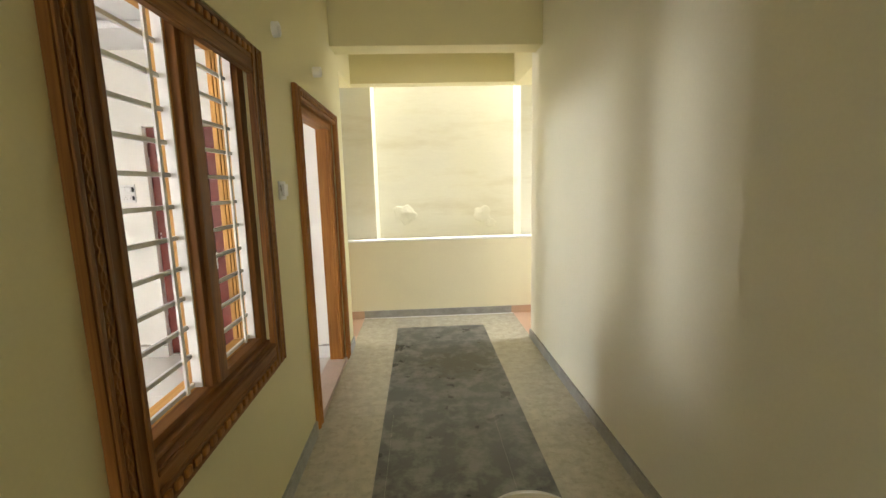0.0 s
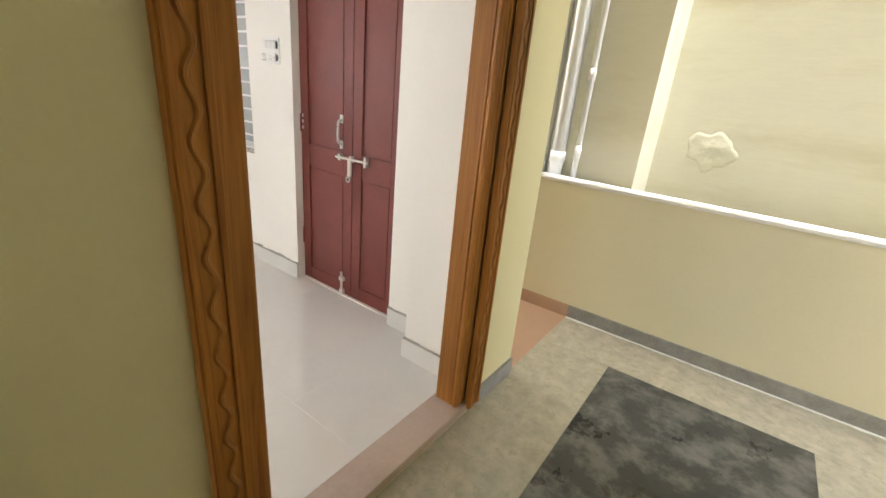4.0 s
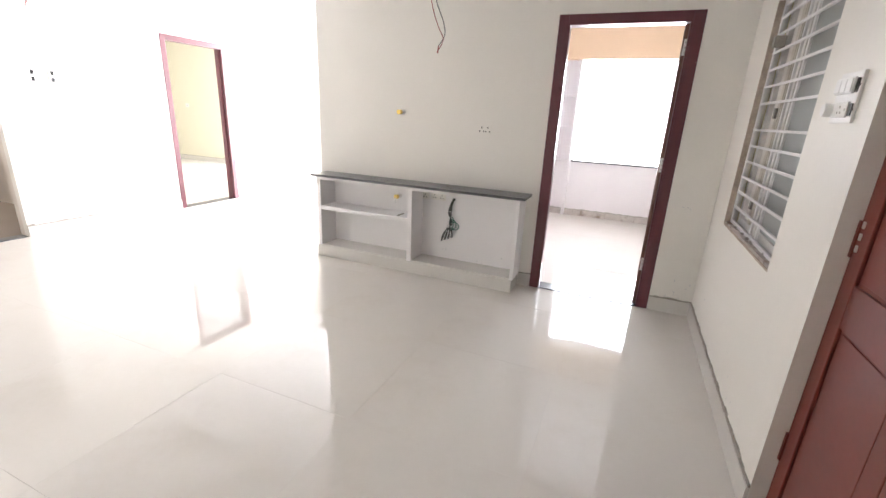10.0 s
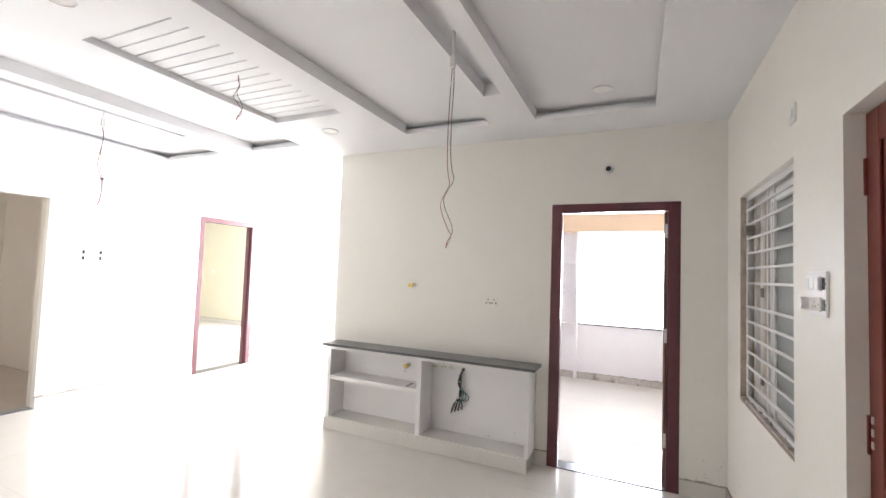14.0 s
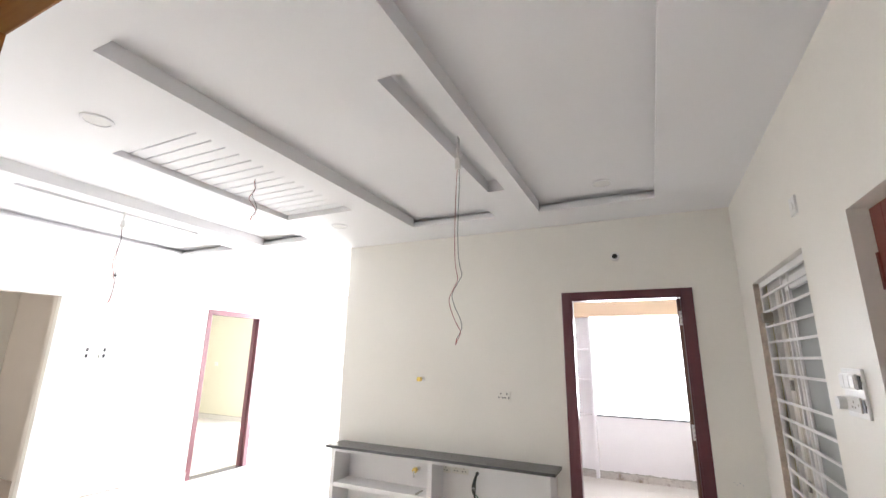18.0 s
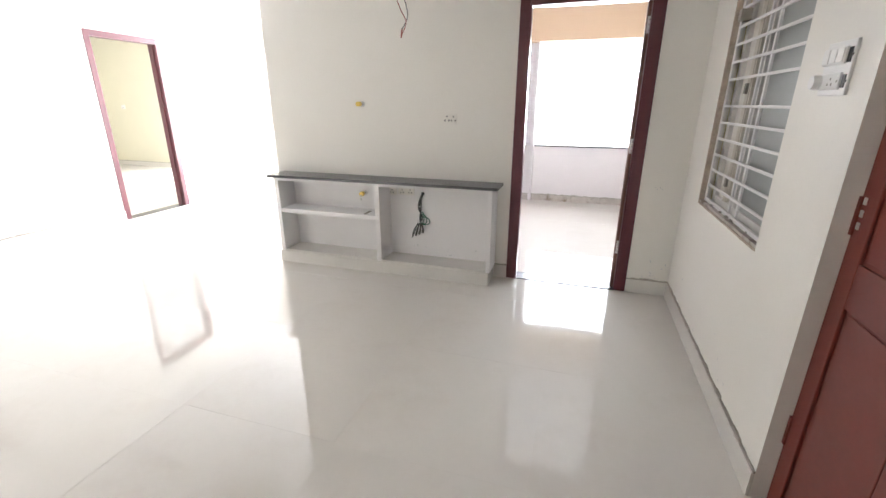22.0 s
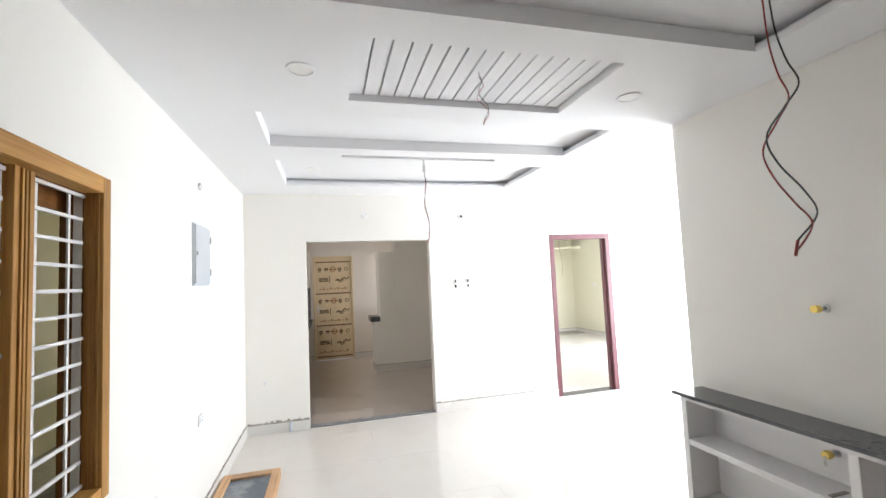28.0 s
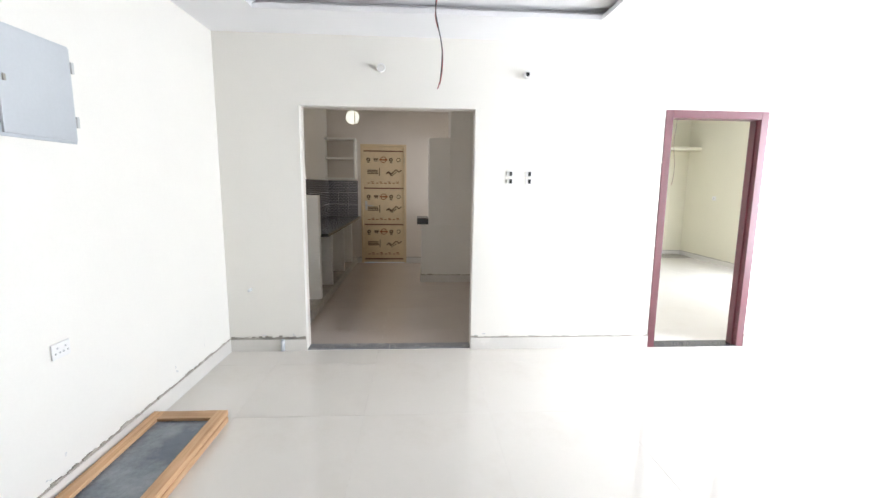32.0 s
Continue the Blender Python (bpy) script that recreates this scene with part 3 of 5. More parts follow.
# The white colour stands for skylight on the parapet's top face.
solo("parapet_cap", boxes((-4.75, 2.6, YP - 0.008, YP + 0.125, 0.858, 0.876), bevel=0.004), grille_white, "parapet top whitened for the skylight on it", "cap", kind="structure")

# thin white strip of uneven width along the parapet foot
bm = bmesh.new()
for k in range(110):
    x, d = -0.535 + 0.0152 * k, 0.012 + 0.010 * abs(noise.noise((k * 0.37, 0.6, 2.2)))
    box(bm, x, x + 0.0152, YP - 0.014 - d, YP - 0.0135, ZF - 0.002, ZF + 0.004)
solo("cement_joint", bm, grille_white, "thin white strip with a ragged edge at the foot of the parapet", "joint", kind="structure")

# corridor ceiling and beams
solo("ceiling_corridor", boxes((XO, 2.6, -6.0, 4.79, 2.9, ZT), (-4.75, XO, YW, 4.79, 2.9, ZT)), wall_yellow, "pale yellow corridor ceiling", "ceiling", kind="structure")
solo("beam_corridor", boxes((XO, XE, 3.70, 3.915, 2.54, 2.9)), wall_yellow, "pale yellow ceiling beam across the corridor", "beam", kind="structure")
solo("beam_parapet", boxes((-4.75, 2.75, 4.79, 4.96, 2.505, 3.3)), wall_yellow, "pale yellow lintel beam over the parapet", "beam", kind="structure")
for b in ((1.15, 1.40, 3.915, 4.79, 2.465, 2.9), (-0.80, -0.55, YW, 4.79, 2.465, 2.9)):
    solo("beam_side", boxes(b), wall_yellow, "pale yellow side beam", "beam", kind="structure")
solo("roof", boxes((-8.2, 2.75, -7.6, 4.96, ZT, ZT + 0.2)), cement, "concrete roof slab", "roof", kind="structure")

# false ceiling: a lowered board with four recesses, two slots and a slatted panel
rec_x = (-3.555, -1.152)
ZL = 2.634                     # top of the thin lip round the trays
slab("ceiling", "z", ZC, ZL, (-7.08, rec_x[1]), (YS, YN), [(*rec_x, -1.45, 3.46)], ceil_white, "white gypsum false ceiling with a thin cove lip round recessed trays", "ceiling")
solo("ceiling_edge", boxes((rec_x[1], XI, YS, YN, ZC, ZR)), ceil_white, "white gypsum ceiling band along the front wall", "ceiling", kind="structure")
slab("ceiling_beams", "z", ZC, ZR, rec_x, (-0.535, 2.68), [(*rec_x, 1.605, 2.335), (*rec_x, -0.15, 0.50), (-3.03, -1.72, 2.46, 2.575), (-2.99, -1.67, -0.385, -0.32), (-2.985, -1.672, 0.742, 1.39)], ceil_white, "white gypsum bands between the recessed trays", "ceiling")
for b in ((-3.66, -3.63, -1.525, 3.535, ZL, ZR), (-3.63, rec_x[1], 3.535, 3.565, ZL, ZR), (-3.63, rec_x[1], -1.555, -1.525, ZL, ZR)):
    solo("cove_back", boxes(b), ceil_white, "gypsum board closing the ceiling cove", "ceiling", kind="structure")
solo("ceiling_trays", boxes((-7.08, XI, YS, YN, ZR + 0.001, ZR + 0.03)), ceil_white, "white gypsum board above the recesses", "ceiling", kind="structure")
bm = bmesh.new()
for k in range(15):
    x1 = -1.672 - k * 0.0875
    box(bm, max(x1 - 0.077, -2.984), x1 - 0.001, 0.744, 1.388, 2.638, 2.662)
solo("ceiling_slats", bm, ceil_white, "white slatted panel in the false ceiling", "ceiling panel", kind="structure")
solo("ceiling_kitchen", boxes((-3.40, XM, -6.23, YS - 0.14, 2.72, 2.80)), kit_white, "white kitchen ceiling", "ceiling", kind="structure")
for b in ((-7.08, XT - 0.14, YT + 0.14, YN, 2.8, 2.88), (-8.0, -3.55, -7.27, YS - 0.14, 2.9, 2.98)):
    solo("ceiling_bedroom", boxes(b), ceil_white, "white bedroom ceiling", "ceiling", kind="structure")

# floors
solo("floor", boxes((-8.2, XI, -7.4, YN + 0.09, -0.25, -0.0015)), grout, "grey bed under the floor tiles", "floor", kind="structure")
floor_ob = bpy.data.objects["floor"]
solo("floor_corridor", boxes((XO, 2.7, -6.1, 4.94, -0.3, ZF - 0.0015), (-4.8, XO, YW, 4.94, -0.3, ZF - 0.0015)), cement, "cement bed under the corridor slabs", "floor", kind="structure")
corridor_ob = bpy.data.objects["floor_corridor"]
solo("ground", boxes((-60, 60, -60, 60, -3.2, -3.0)), cement, "plain grey ground far below", "ground", kind="structure")
solo("window_glow_west", boxes((-9.0, -8.9, 0.85, 5.6, -0.5, 3.5)), bright, "bright hazy sky outside the bedroom window", "sky", kind="structure")


def skirt(name, runs, height, thick, material, label, z=0.0, rough_top=True):
    """Skirting along runs (x0, y0, x1, y1, nx, ny), its back on the wall and its normal into the room, with a ragged mortar line above."""
    bm, mm = bmesh.new(), bmesh.new()
    for x0, y0, x1, y1, nx, ny in runs:
        box(bm, min(x0, x1, x0 + nx * thick), max(x0, x1, x0 + nx * thick), min(y0, y1, y0 + ny * thick), max(y0, y1, y0 + ny * thick), z, z + height)
        if rough_top:
            ln = math.hypot(x1 - x0, y1 - y0)
            n = max(2, int(ln / 0.03))
            for k in range(n):
                h = 0.004 + 0.020 * abs(noise.noise((x0 + k * 0.23, y0 + 7.7, k * 0.31))) ** 0.8
                a, b = k / n, (k + 1) / n
                xa, xb, ya, yb = x0 + (x1 - x0) * a, x0 + (x1 - x0) * b, y0 + (y1 - y0) * a, y0 + (y1 - y0) * b
                tk = thick * (0.55 + 0.4 * random.random())
                box(mm, min(xa, xb, xa + nx * tk), max(xa, xb, xa + nx * tk), min(ya, yb, ya + ny * tk), max(ya, yb, ya + ny * tk), z + height, z + height + h)
    ob = solo(name, bm, material, label, "skirting", kind="structure")
    if rough_top:
        part("mortar_line", mm, mortar, ob, "ragged grey mortar")
    else:
        mm.free()
    return ob


skirt("baseboard_living", [
    (XT, 2.64, XT, 2.742, 1, 0), (XT, 3.646, XT, YN, 1, 0), (-3.95, YN, -2.155, YN, 0, -1), (-1.295, YN, -1.012, YN, 0, -1), (-1.012, YN - 0.0, -1.012, 3.743, -1, 0), (-1.012, 3.755, XI, 3.755, 0, -1),
    (XI, YS, XI, 2.63, -1, 0), (-2.738, YS, -4.354, YS, 0, 1), (-5.268, YS, -7.08, YS, 0, 1), (XT, YT, XT, 0.755, 1, 0), (-7.08, YT, XT, YT, 0, -1)],
    0.105, 0.012, skirting, "cream tile skirting with a ragged mortar edge")
skirt("baseboard_kitchen_side", [(XI - 0.012, YS, -1.308, YS, 0, 1)], 0.105, 0.012, skirting, "cream tile skirting beside the kitchen opening", rough_top=False)
skirt("baseboard_bedroom", [(-7.08, YT + 0.15, -7.08, YN, 1, 0), (-7.06, YN, XT - 0.14, YN, 0, -1)], 0.085, 0.012, dusty_sill, "brownish unfinished skirting in the bedroom", rough_top=True)
skirt("baseboard_far_bedroom", [(-8.0, -7.27, -8.0, YS - 0.15, 1, 0), (-7.98, -7.27, -3.56, -7.27, 0, 1)], 0.09, 0.012, skirting, "cream skirting in the yellow bedroom")
skirt("baseboard_kitchen", [(-1.243, -6.23, -1.16, -6.23, 0, 1), (-2.058, -6.23, -3.4, -6.23, 0, 1)], 0.10, 0.012, skirting, "cream skirting in the kitchen")
skirt("baseboard_corridor", [(XE, -6.0, XE, YW, -1, 0), (XO, -6.0, XO, 2.56, 1, 0), (XO, 3.695, XO, YW, 1, 0), (-0.535, YP, 1.12, YP, 0, -1)], 0.083, 0.014, stone_skirt, "grey stone corridor skirting", z=ZF, rough_top=False)
skirt("baseboard_pink", [(-4.7, YP, -0.535, YP, 0, -1), (1.12, YP, 2.6, YP, 0, -1)], 0.083, 0.014, pink_tile, "terracotta skirting on the parapet", z=ZF, rough_top=False)

bm = bmesh.new()
for k in range(22):
    x = -1.302 + 0.0285 * k
    box(bm, x, x + 0.0285, YS, YS + 0.010 + 0.003 * abs(noise.noise((k * 0.7, 1.1, 0.2))), 0.105, 0.117 + 0.034 * abs(noise.noise((k * 0.43, 0.2, 4.4))))
solo("mortar_band", bm, mortar, "ragged grey mortar above the skirting beside the kitchen opening", "mortar", kind="structure")

# ---- front door frame and window with carved trims ----


def wave_trim(bm, p, along, across, out, length, amp=0.011, period=0.105, width=0.009, rise=0.008):
    """A carved wavy ribbon along a trim."""
    p, along, across, out = (Vector(v) for v in (p, along, across, out))
    n = int(length / 0.012)
    prev = None
    for k in range(n + 1):
        s = length * k / n
        c = p + along * s + across * (amp * math.sin(2 * math.pi * s / period))
        ring = [bm.verts.new(c + across * w + out * h) for w, h in ((-width, 0), (-width * 0.4, rise), (width * 0.4, rise), (width, 0))]
        if prev:
            for i in range(3):
                bm.faces.new([prev[i], prev[i + 1], ring[i + 1], ring[i]])
        prev = ring


def trim_board(bm, axis, lo, hi, c0, c1, x0):
    """One side of an architrave on the corridor face: a board with two raised beads. axis: y or z, the way it runs."""
    def b(u0, u1, v0, v1, d0, d1, bev=0.0):
        if axis == "z":
            box(bm, x0 + d0, x0 + d1, u0, u1, v0, v1, bevel=bev)
        else:
            box(bm, x0 + d0, x0 + d1, v0, v1, u0, u1, bevel=bev)
    b(c0, c1, lo, hi, 0.0, 0.022)
    b(c0 + 0.004, c0 + 0.018, lo + 0.004, hi - 0.004, 0.022, 0.029, 0.003)
    b(c1 - 0.018, c1 - 0.004, lo + 0.004, hi - 0.004, 0.022, 0.029, 0.003)
    if c1 - c0 > 0.09:
        b((c0 + c1) / 2 - 0.006, (c0 + c1) / 2 + 0.006, lo + 0.004, hi - 0.004, 0.022, 0.028, 0.003)
    return bm


def architrave(root, y0, y1, z0, z1, w, woods, sill):
    """The carved architrave round an opening on the corridor side, its outer edges at y0, y1, z0, z1: two uprights, a head and, for a window, a sill board."""
    specs = [("z", z0, z1, y0, y0 + w, "trim_upright"), ("z", z0, z1, y1 - w, y1, "trim_upright"), ("y", y0 + w, y1 - w, z1 - w, z1, "trim_head")]
    if sill:
        specs.append(("y", y0 + w, y1 - w, z0, z0 + w, "trim_sill"))
    for a, lo, hi, c0, c1, n in specs:
        wood = woods[a]
        board = part(n, trim_board(bmesh.new(), a, lo, hi, c0, c1, XO + 0.001), wood, root)
        bm = bmesh.new()
        outer = n == "trim_head" or (c0 + c1 > y0 + y1 and a == "z")
        mid = (c1 - 0.033 if outer else c0 + 0.033) if w > 0.09 else (c0 + c1) / 2
        if a == "z" and sill:
            for side in (-0.0075, 0.0075):
                wave_trim(bm, (XO + 0.0228 + abs(side) * 0.02 * (side > 0), mid, lo + 0.02), (0, 0, 1), (0, 1, 0), (1, 0, 0), hi - lo - 0.04, side, 0.075, 0.005, 0.006)
        elif a == "z":
            wave_trim(bm, (XO + 0.023, mid, lo + 0.02), (0, 0, 1), (0, 1, 0), (1, 0, 0), hi - lo - 0.04, 0.009, 0.10, 0.007, 0.006)
        else:
            count = int((hi - lo) / 0.046)
            for k in range(count):
                c = lo + (hi - lo) * (k + 0.5) / count
                box(bm, XO + 0.0225, XO + 0.034, c - 0.015, c + 0.015, mid - 0.013, mid + 0.013, bevel=0.006)
        part("carving", bm, carved, board, "row of carved bosses" if a == "y" else "carved braid" if sill else "carved wavy ribbon")


front = thing("front_door_frame", ((XI + XO) / 2, (DOOR[0] + DOOR[1]) / 2, 0.05), "brown teak front door frame with carved wavy trim, no leaf hung", "door frame", kind="structure")
y0, y1, zt = DOOR
XR = XO - 0.012                # recessed corridor face of the frame
for sg, inner, back in ((1, y0, y0 - 0.075), (-1, y1, y1 + 0.075)):
    bm = boxes((XI + 0.004, XR, min(inner, back), max(inner, back), 0.0525, zt + 0.075), bevel=0.003)
    jamb = part("jamb", bm, teak["z"], front)
    bm = bmesh.new()
    for xa, r in ((XR - 0.010, 0.008), (XR - 0.030, 0.005)):
        bmesh.ops.create_cone(bm, cap_ends=True, segments=10, radius1=r, radius2=r, depth=zt - 0.056, matrix=Matrix.Translation((xa, inner, (zt + 0.056) / 2)))
    box(bm, XR - 0.001, XR + 0.006, min(inner - sg * 0.034, inner - sg * 0.046), max(inner - sg * 0.034, inner - sg * 0.046), 0.054, zt + 0.04, bevel=0.002)
    part("bead", bm, teak["z"], jamb, "turned bead along the frame edge", smooth=False)
head = part("head", boxes((XI + 0.004, XR, y0, y1, zt, zt + 0.075), bevel=0.003), teak["y"], front)
part("bead", boxes((XR - 0.014, XR - 0.002, y0, y1, zt - 0.006, zt + 0.003), (XR - 0.001, XR + 0.006, y0 - 0.03, y1 + 0.03, zt + 0.032, zt + 0.044), bevel=0.002), teak["y"], head)
architrave(front, TRIM[0], TRIM[1], 0.03, TRIM[2], 0.078, teak, False)
for za, zb in ((0.985, 1.025), (0.80, 0.885)):
    part("lock_mortise", boxes((-0.640, -0.629, y0 - 0.004, y0 + 0.0008, za, zb)), black, front, "dark lock mortise cut in the jamb")
solo("door_sill", boxes((XI - 0.012, XO + 0.010, y0 - 0.073, y1 + 0.073, 0.012, 0.052), bevel=0.003), sill_stone, "pinkish stone sill of the front door", "sill", kind="structure")
solo("door_step", boxes((XI + 0.002, XO + 0.004, y0 - 0.073, y1 + 0.073, -0.3, 0.0115)), wall_yellow, "yellow painted riser under the front door sill", "step", kind="structure")


def grille(root, x, y0, y1, z0, z1, bars, ups, r, material):
    """A steel grille in one light of the window: a flat bar down each side, two flat uprights, square cross bars in front."""
    for ya, yb in ((y0, y0 + 0.006), (y1 - 0.006, y1)):
        part("side_bar", boxes((x - 0.012, x + 0.016, ya, yb, z0, z1)), material, root)
    for k in range(bars):
        z = z0 + 0.010 + (z1 - z0 - 0.020) * k / (bars - 1)
        e = 0.012 if k in (0, bars // 2, bars - 1) else 0.0
        part("cross_bar", boxes((x - 0.016, x - 0.005, y0 - e, y1 + e, z - r / 2, z + r / 2), bevel=0.0015), material, root)
    for y in ups:
        part("upright_bar", boxes((x - 0.005, x + 0.002, y - 0.007, y + 0.007, z0, z1)), material, root)


fw = thing("window_1", ((XI + XO) / 2, (WIN[0] + WIN[1]) / 2, WIN[2]), "teak window frame with carved trim and white steel grille", "window", kind="structure")
wy0, wy1, wz0, wz1 = WIN
oy0, oy1, oz0, oz1 = wy0 + 0.060, wy1 - 0.060, wz0 + 0.050, wz1 - 0.068   # clear opening
XS = XO - 0.022
for ya, yb, e, sg in ((wy0, oy0, oy0, 1), (oy1, wy1, oy1, -1)):
    stile = part("stile", boxes((XM, XS, ya, yb, wz0, wz1), bevel=0.003), teak_shaded["z"], fw)
    bm = boxes((XI - 0.012, XM - 0.001, ya, yb, wz0, wz1), bevel=0.004)
    for k in range(3):
        d = 0.007 - 0.001 * k
        box(bm, XI + 0.002 + k * 0.013, XI + 0.011 + k * 0.013, min(e, e + sg * d), max(e, e + sg * d), oz0 + 0.004, oz1 - 0.004, bevel=0.002)
    part("room_stile", bm, teak_lit["z"], fw, "teak in a golden tone, as lit from the room")
for za, zb, nm in ((wz0, oz0, "rail"), (oz1, wz1, "rail")):
    part(nm, boxes((XM, XS, oy0, oy1, za, zb), bevel=0.003), teak_shaded["y"], fw)
    part("room_rail", boxes((XI - 0.012, XM - 0.001, oy0, oy1, za, zb), bevel=0.004), teak_lit["y"], fw, "teak in a golden tone, as lit from the room")
part("sloping_sill", boxes((XS, XO + 0.001, wy0 + 0.02, wy1 - 0.02, wz0 + 0.012, wz0 + 0.028), bevel=0.003), teak_shaded["y"], fw)
mid = 1.522
bm = boxes((-0.575, -0.548, mid - 0.052, mid + 0.052, oz0, oz1), bevel=0.004)
box(bm, -0.548, -0.534, mid - 0.030, mid + 0.030, oz0, oz1, bevel=0.004)
part("mullion", bm, teak_shaded["z"], fw)
bm = boxes((-0.630, -0.5755, mid - 0.048, mid + 0.048, oz0, oz1), bevel=0.004)
for k in range(3):
    box(bm, -0.637, -0.629, mid - 0.022 + 0.018 * k, mid - 0.012 + 0.018 * k, oz0 + 0.004, oz1 - 0.004, bevel=0.002)
part("room_mullion", bm, teak_lit["z"], fw, "teak in a golden tone, as lit from the room")
for a, b in ((oy0 + 0.010, mid - 0.058), (mid + 0.058, oy1 - 0.010)):
    grille(fw, -0.592, a, b, oz0 + 0.005, oz1 - 0.005, 13, (a + 0.075, b - 0.055), 0.013, grille_dusty)
architrave(fw, *WTRIM, 0.115, teak_shaded, True)


# ---- rectangular maroon door frames ----
def door_frame(name, axis, c0, c1, u0, u1, zt, w, label, inner_side):
    """A plain painted frame through a wall: two jambs, a head and a thin rebate."""
    place = ((c0 + c1) / 2, (u0 + u1) / 2, 0) if axis == "x" else ((u0 + u1) / 2, (c0 + c1) / 2, 0)
    root = thing(name, place, label, "door frame", kind="structure")

    def b(bm, ca, cb, ua, ub, za, zb, bev):
        return box(bm, *((ca, cb, ua, ub) if axis == "x" else (ua, ub, ca, cb)), za, zb, bevel=bev)
    mid = (c0 + c1) / 2 + inner_side * 0.01
    lo, hi = (mid, c1) if inner_side < 0 else (c0, mid)
    for ua, ub, s in ((u0, u0 + w, 1), (u1 - w, u1, -1)):
        bm = b(bmesh.new(), c0, c1, ua, ub, 0.0, zt, 0.003)
        e = ub if s == 1 else ua
        b(bm, lo, hi, min(e, e + s * 0.012), max(e, e + s * 0.012), 0.0, zt - w, 0)
        part("jamb", bm, maroon_frame, root)
    part("head", b(bmesh.new(), c0, c1, u0 + w, u1 - w, zt - w, zt, 0.003), maroon_frame, root)
    return root


d3f = door_frame("door_2", "x", XT - 0.10, XT + 0.006, 2.742, 3.646, 2.04, 0.068, "maroon painted door frame with hinges and no leaf", -1)
for z in (0.28, 1.02, 1.78):
    hinge = part("hinge", boxes((XT - 0.0445, XT - 0.041, 3.550, 3.576, z, z + 0.10), bevel=0.001), plastic, d3f, "white steel hinge plate")
    for dz in (0.02, 0.05, 0.08):
        part("screw", disc((XT - 0.041, 3.563, z + dz), (1, 0, 0), 0.004, 0.0015, 8), cement, hinge)
part("rebate_strip", boxes((XT - 0.10, XT - 0.045, 3.544, 3.5655, 0.0, 1.97), bevel=0.002), brown_wood, d3f, "bare brown wooden rebate")
door_frame("door_3", "y", YS - 0.11, YS + 0.006, -5.268, -4.354, 2.092, 0.066, "maroon painted door frame without a leaf", 1)
solo("door_threshold", boxes((XT - 0.14, XT + 0.004, 2.810, 3.578, -0.02, 0.006)), granite, "dark stone threshold strip", "threshold", kind="structure")
solo("door_threshold", boxes((-5.202, -4.420, YS - 0.14, YS + 0.004, -0.02, 0.006)), granite, "dark stone threshold strip", "threshold", kind="structure")
for a, b in ((-2.738, -2.02), (-2.015, -1.308)):
    solo("kitchen_threshold", boxes((a, b, YS - 0.14, YS - 0.02, -0.02, 0.007)), granite_grey, "grey mottled stone threshold strip of the kitchen", "threshold", kind="structure")

# ---- maroon double-leaf door in the north wall ----
md = thing("door_1", (-1.69, 4.01, 0), "closed maroon panelled door with white bolts and handle", "door", kind="structure")
YL = 3.992


def leaf(x0, x1):
    bm = boxes((x0, x1, YL, YL + 0.028, 0.012, 1.995), bevel=0.002)
    ob = part("leaf", bm, maroon, md)
    st = 0.075
    for xa, xb in ((x0, x0 + st), (x1 - st, x1)):
        part("stile", boxes((xa, xb, YL - 0.010, YL, 0.012, 1.995), bevel=0.003), maroon, ob)
    for za, zb in ((0.012, 0.10), (0.80, 0.935), (1.895, 1.995)):
        part("rail", boxes((x0 + st, x1 - st, YL - 0.0095, YL, za, zb), bevel=0.003), maroon, ob)
    for za, zb in ((0.10, 0.80), (0.935, 1.895)):
        part("panel", boxes((x0 + st + 0.012, x1 - st - 0.012, YL - 0.004, YL, za + 0.012, zb - 0.012), bevel=0.003), maroon, ob)
    return ob


leaf(-2.153, -1.682)
leaf(-1.678, -1.297)
HX = -1.772
part("pull_handle", tube(smooth_line([(HX, YL - 0.012, 1.11), (HX, YL - 0.034, 1.10), (HX, YL - 0.038, 1.045), (HX, YL - 0.034, 0.99), (HX, YL - 0.012, 0.98)], 5), 0.008), steel, md, "white metal pull handle", smooth=True)
for za, zb in ((1.095, 1.14), (0.95, 0.995)):
    part("handle_plate", boxes((HX - 0.012, HX + 0.012, YL - 0.014, YL - 0.010, za, zb)), steel, md)
bolt = part("cross_bolt", tube([(-1.800, YL - 0.03, 0.903), (-1.530, YL - 0.03, 0.905)], 0.0075), steel, md, "white sliding bolt", smooth=True)
for xa, za, zb in ((-1.775, 0.886, 0.923), (-1.680, 0.886, 0.923), (-1.560, 0.878, 0.935)):
    part("bolt_bracket", boxes((xa, xa + 0.018, YL - 0.038, YL - 0.010, za, zb), bevel=0.002), steel, bolt)
part("hasp", boxes((-1.690, -1.664, YL - 0.040, YL - 0.026, 0.80, 0.90), bevel=0.002), steel, md)
part("padlock_ring", disc((-1.677, YL - 0.042, 0.79), (0, -1, 0), 0.018, 0.006, 14, 0.011), alu, md)
fbolt = part("floor_bolt", tube([(-1.752, YL - 0.025, 0.02), (-1.752, YL - 0.025, 0.17)], 0.008), steel, md, smooth=True)
for xa, xb, za, zb in ((-1.772, -1.732, 0.11, 0.135), (-1.767, -1.737, 0.015, 0.05)):
    part("floor_bolt_bracket", boxes((xa, xb, YL - 0.032, YL - 0.010, za, zb), bevel=0.002), steel, fbolt)
for z in (0.26, 1.0, 1.75):
    part("hinge", boxes((-2.160, -2.143, YL - 0.016, YL - 0.008, z, z + 0.11)), maroon, md)
for z in (1.02, 1.055, 1.09):
    part("strike_screw", boxes((-2.137, -2.125, YL - 0.013, YL - 0.009, z, z + 0.02)), steel, md)
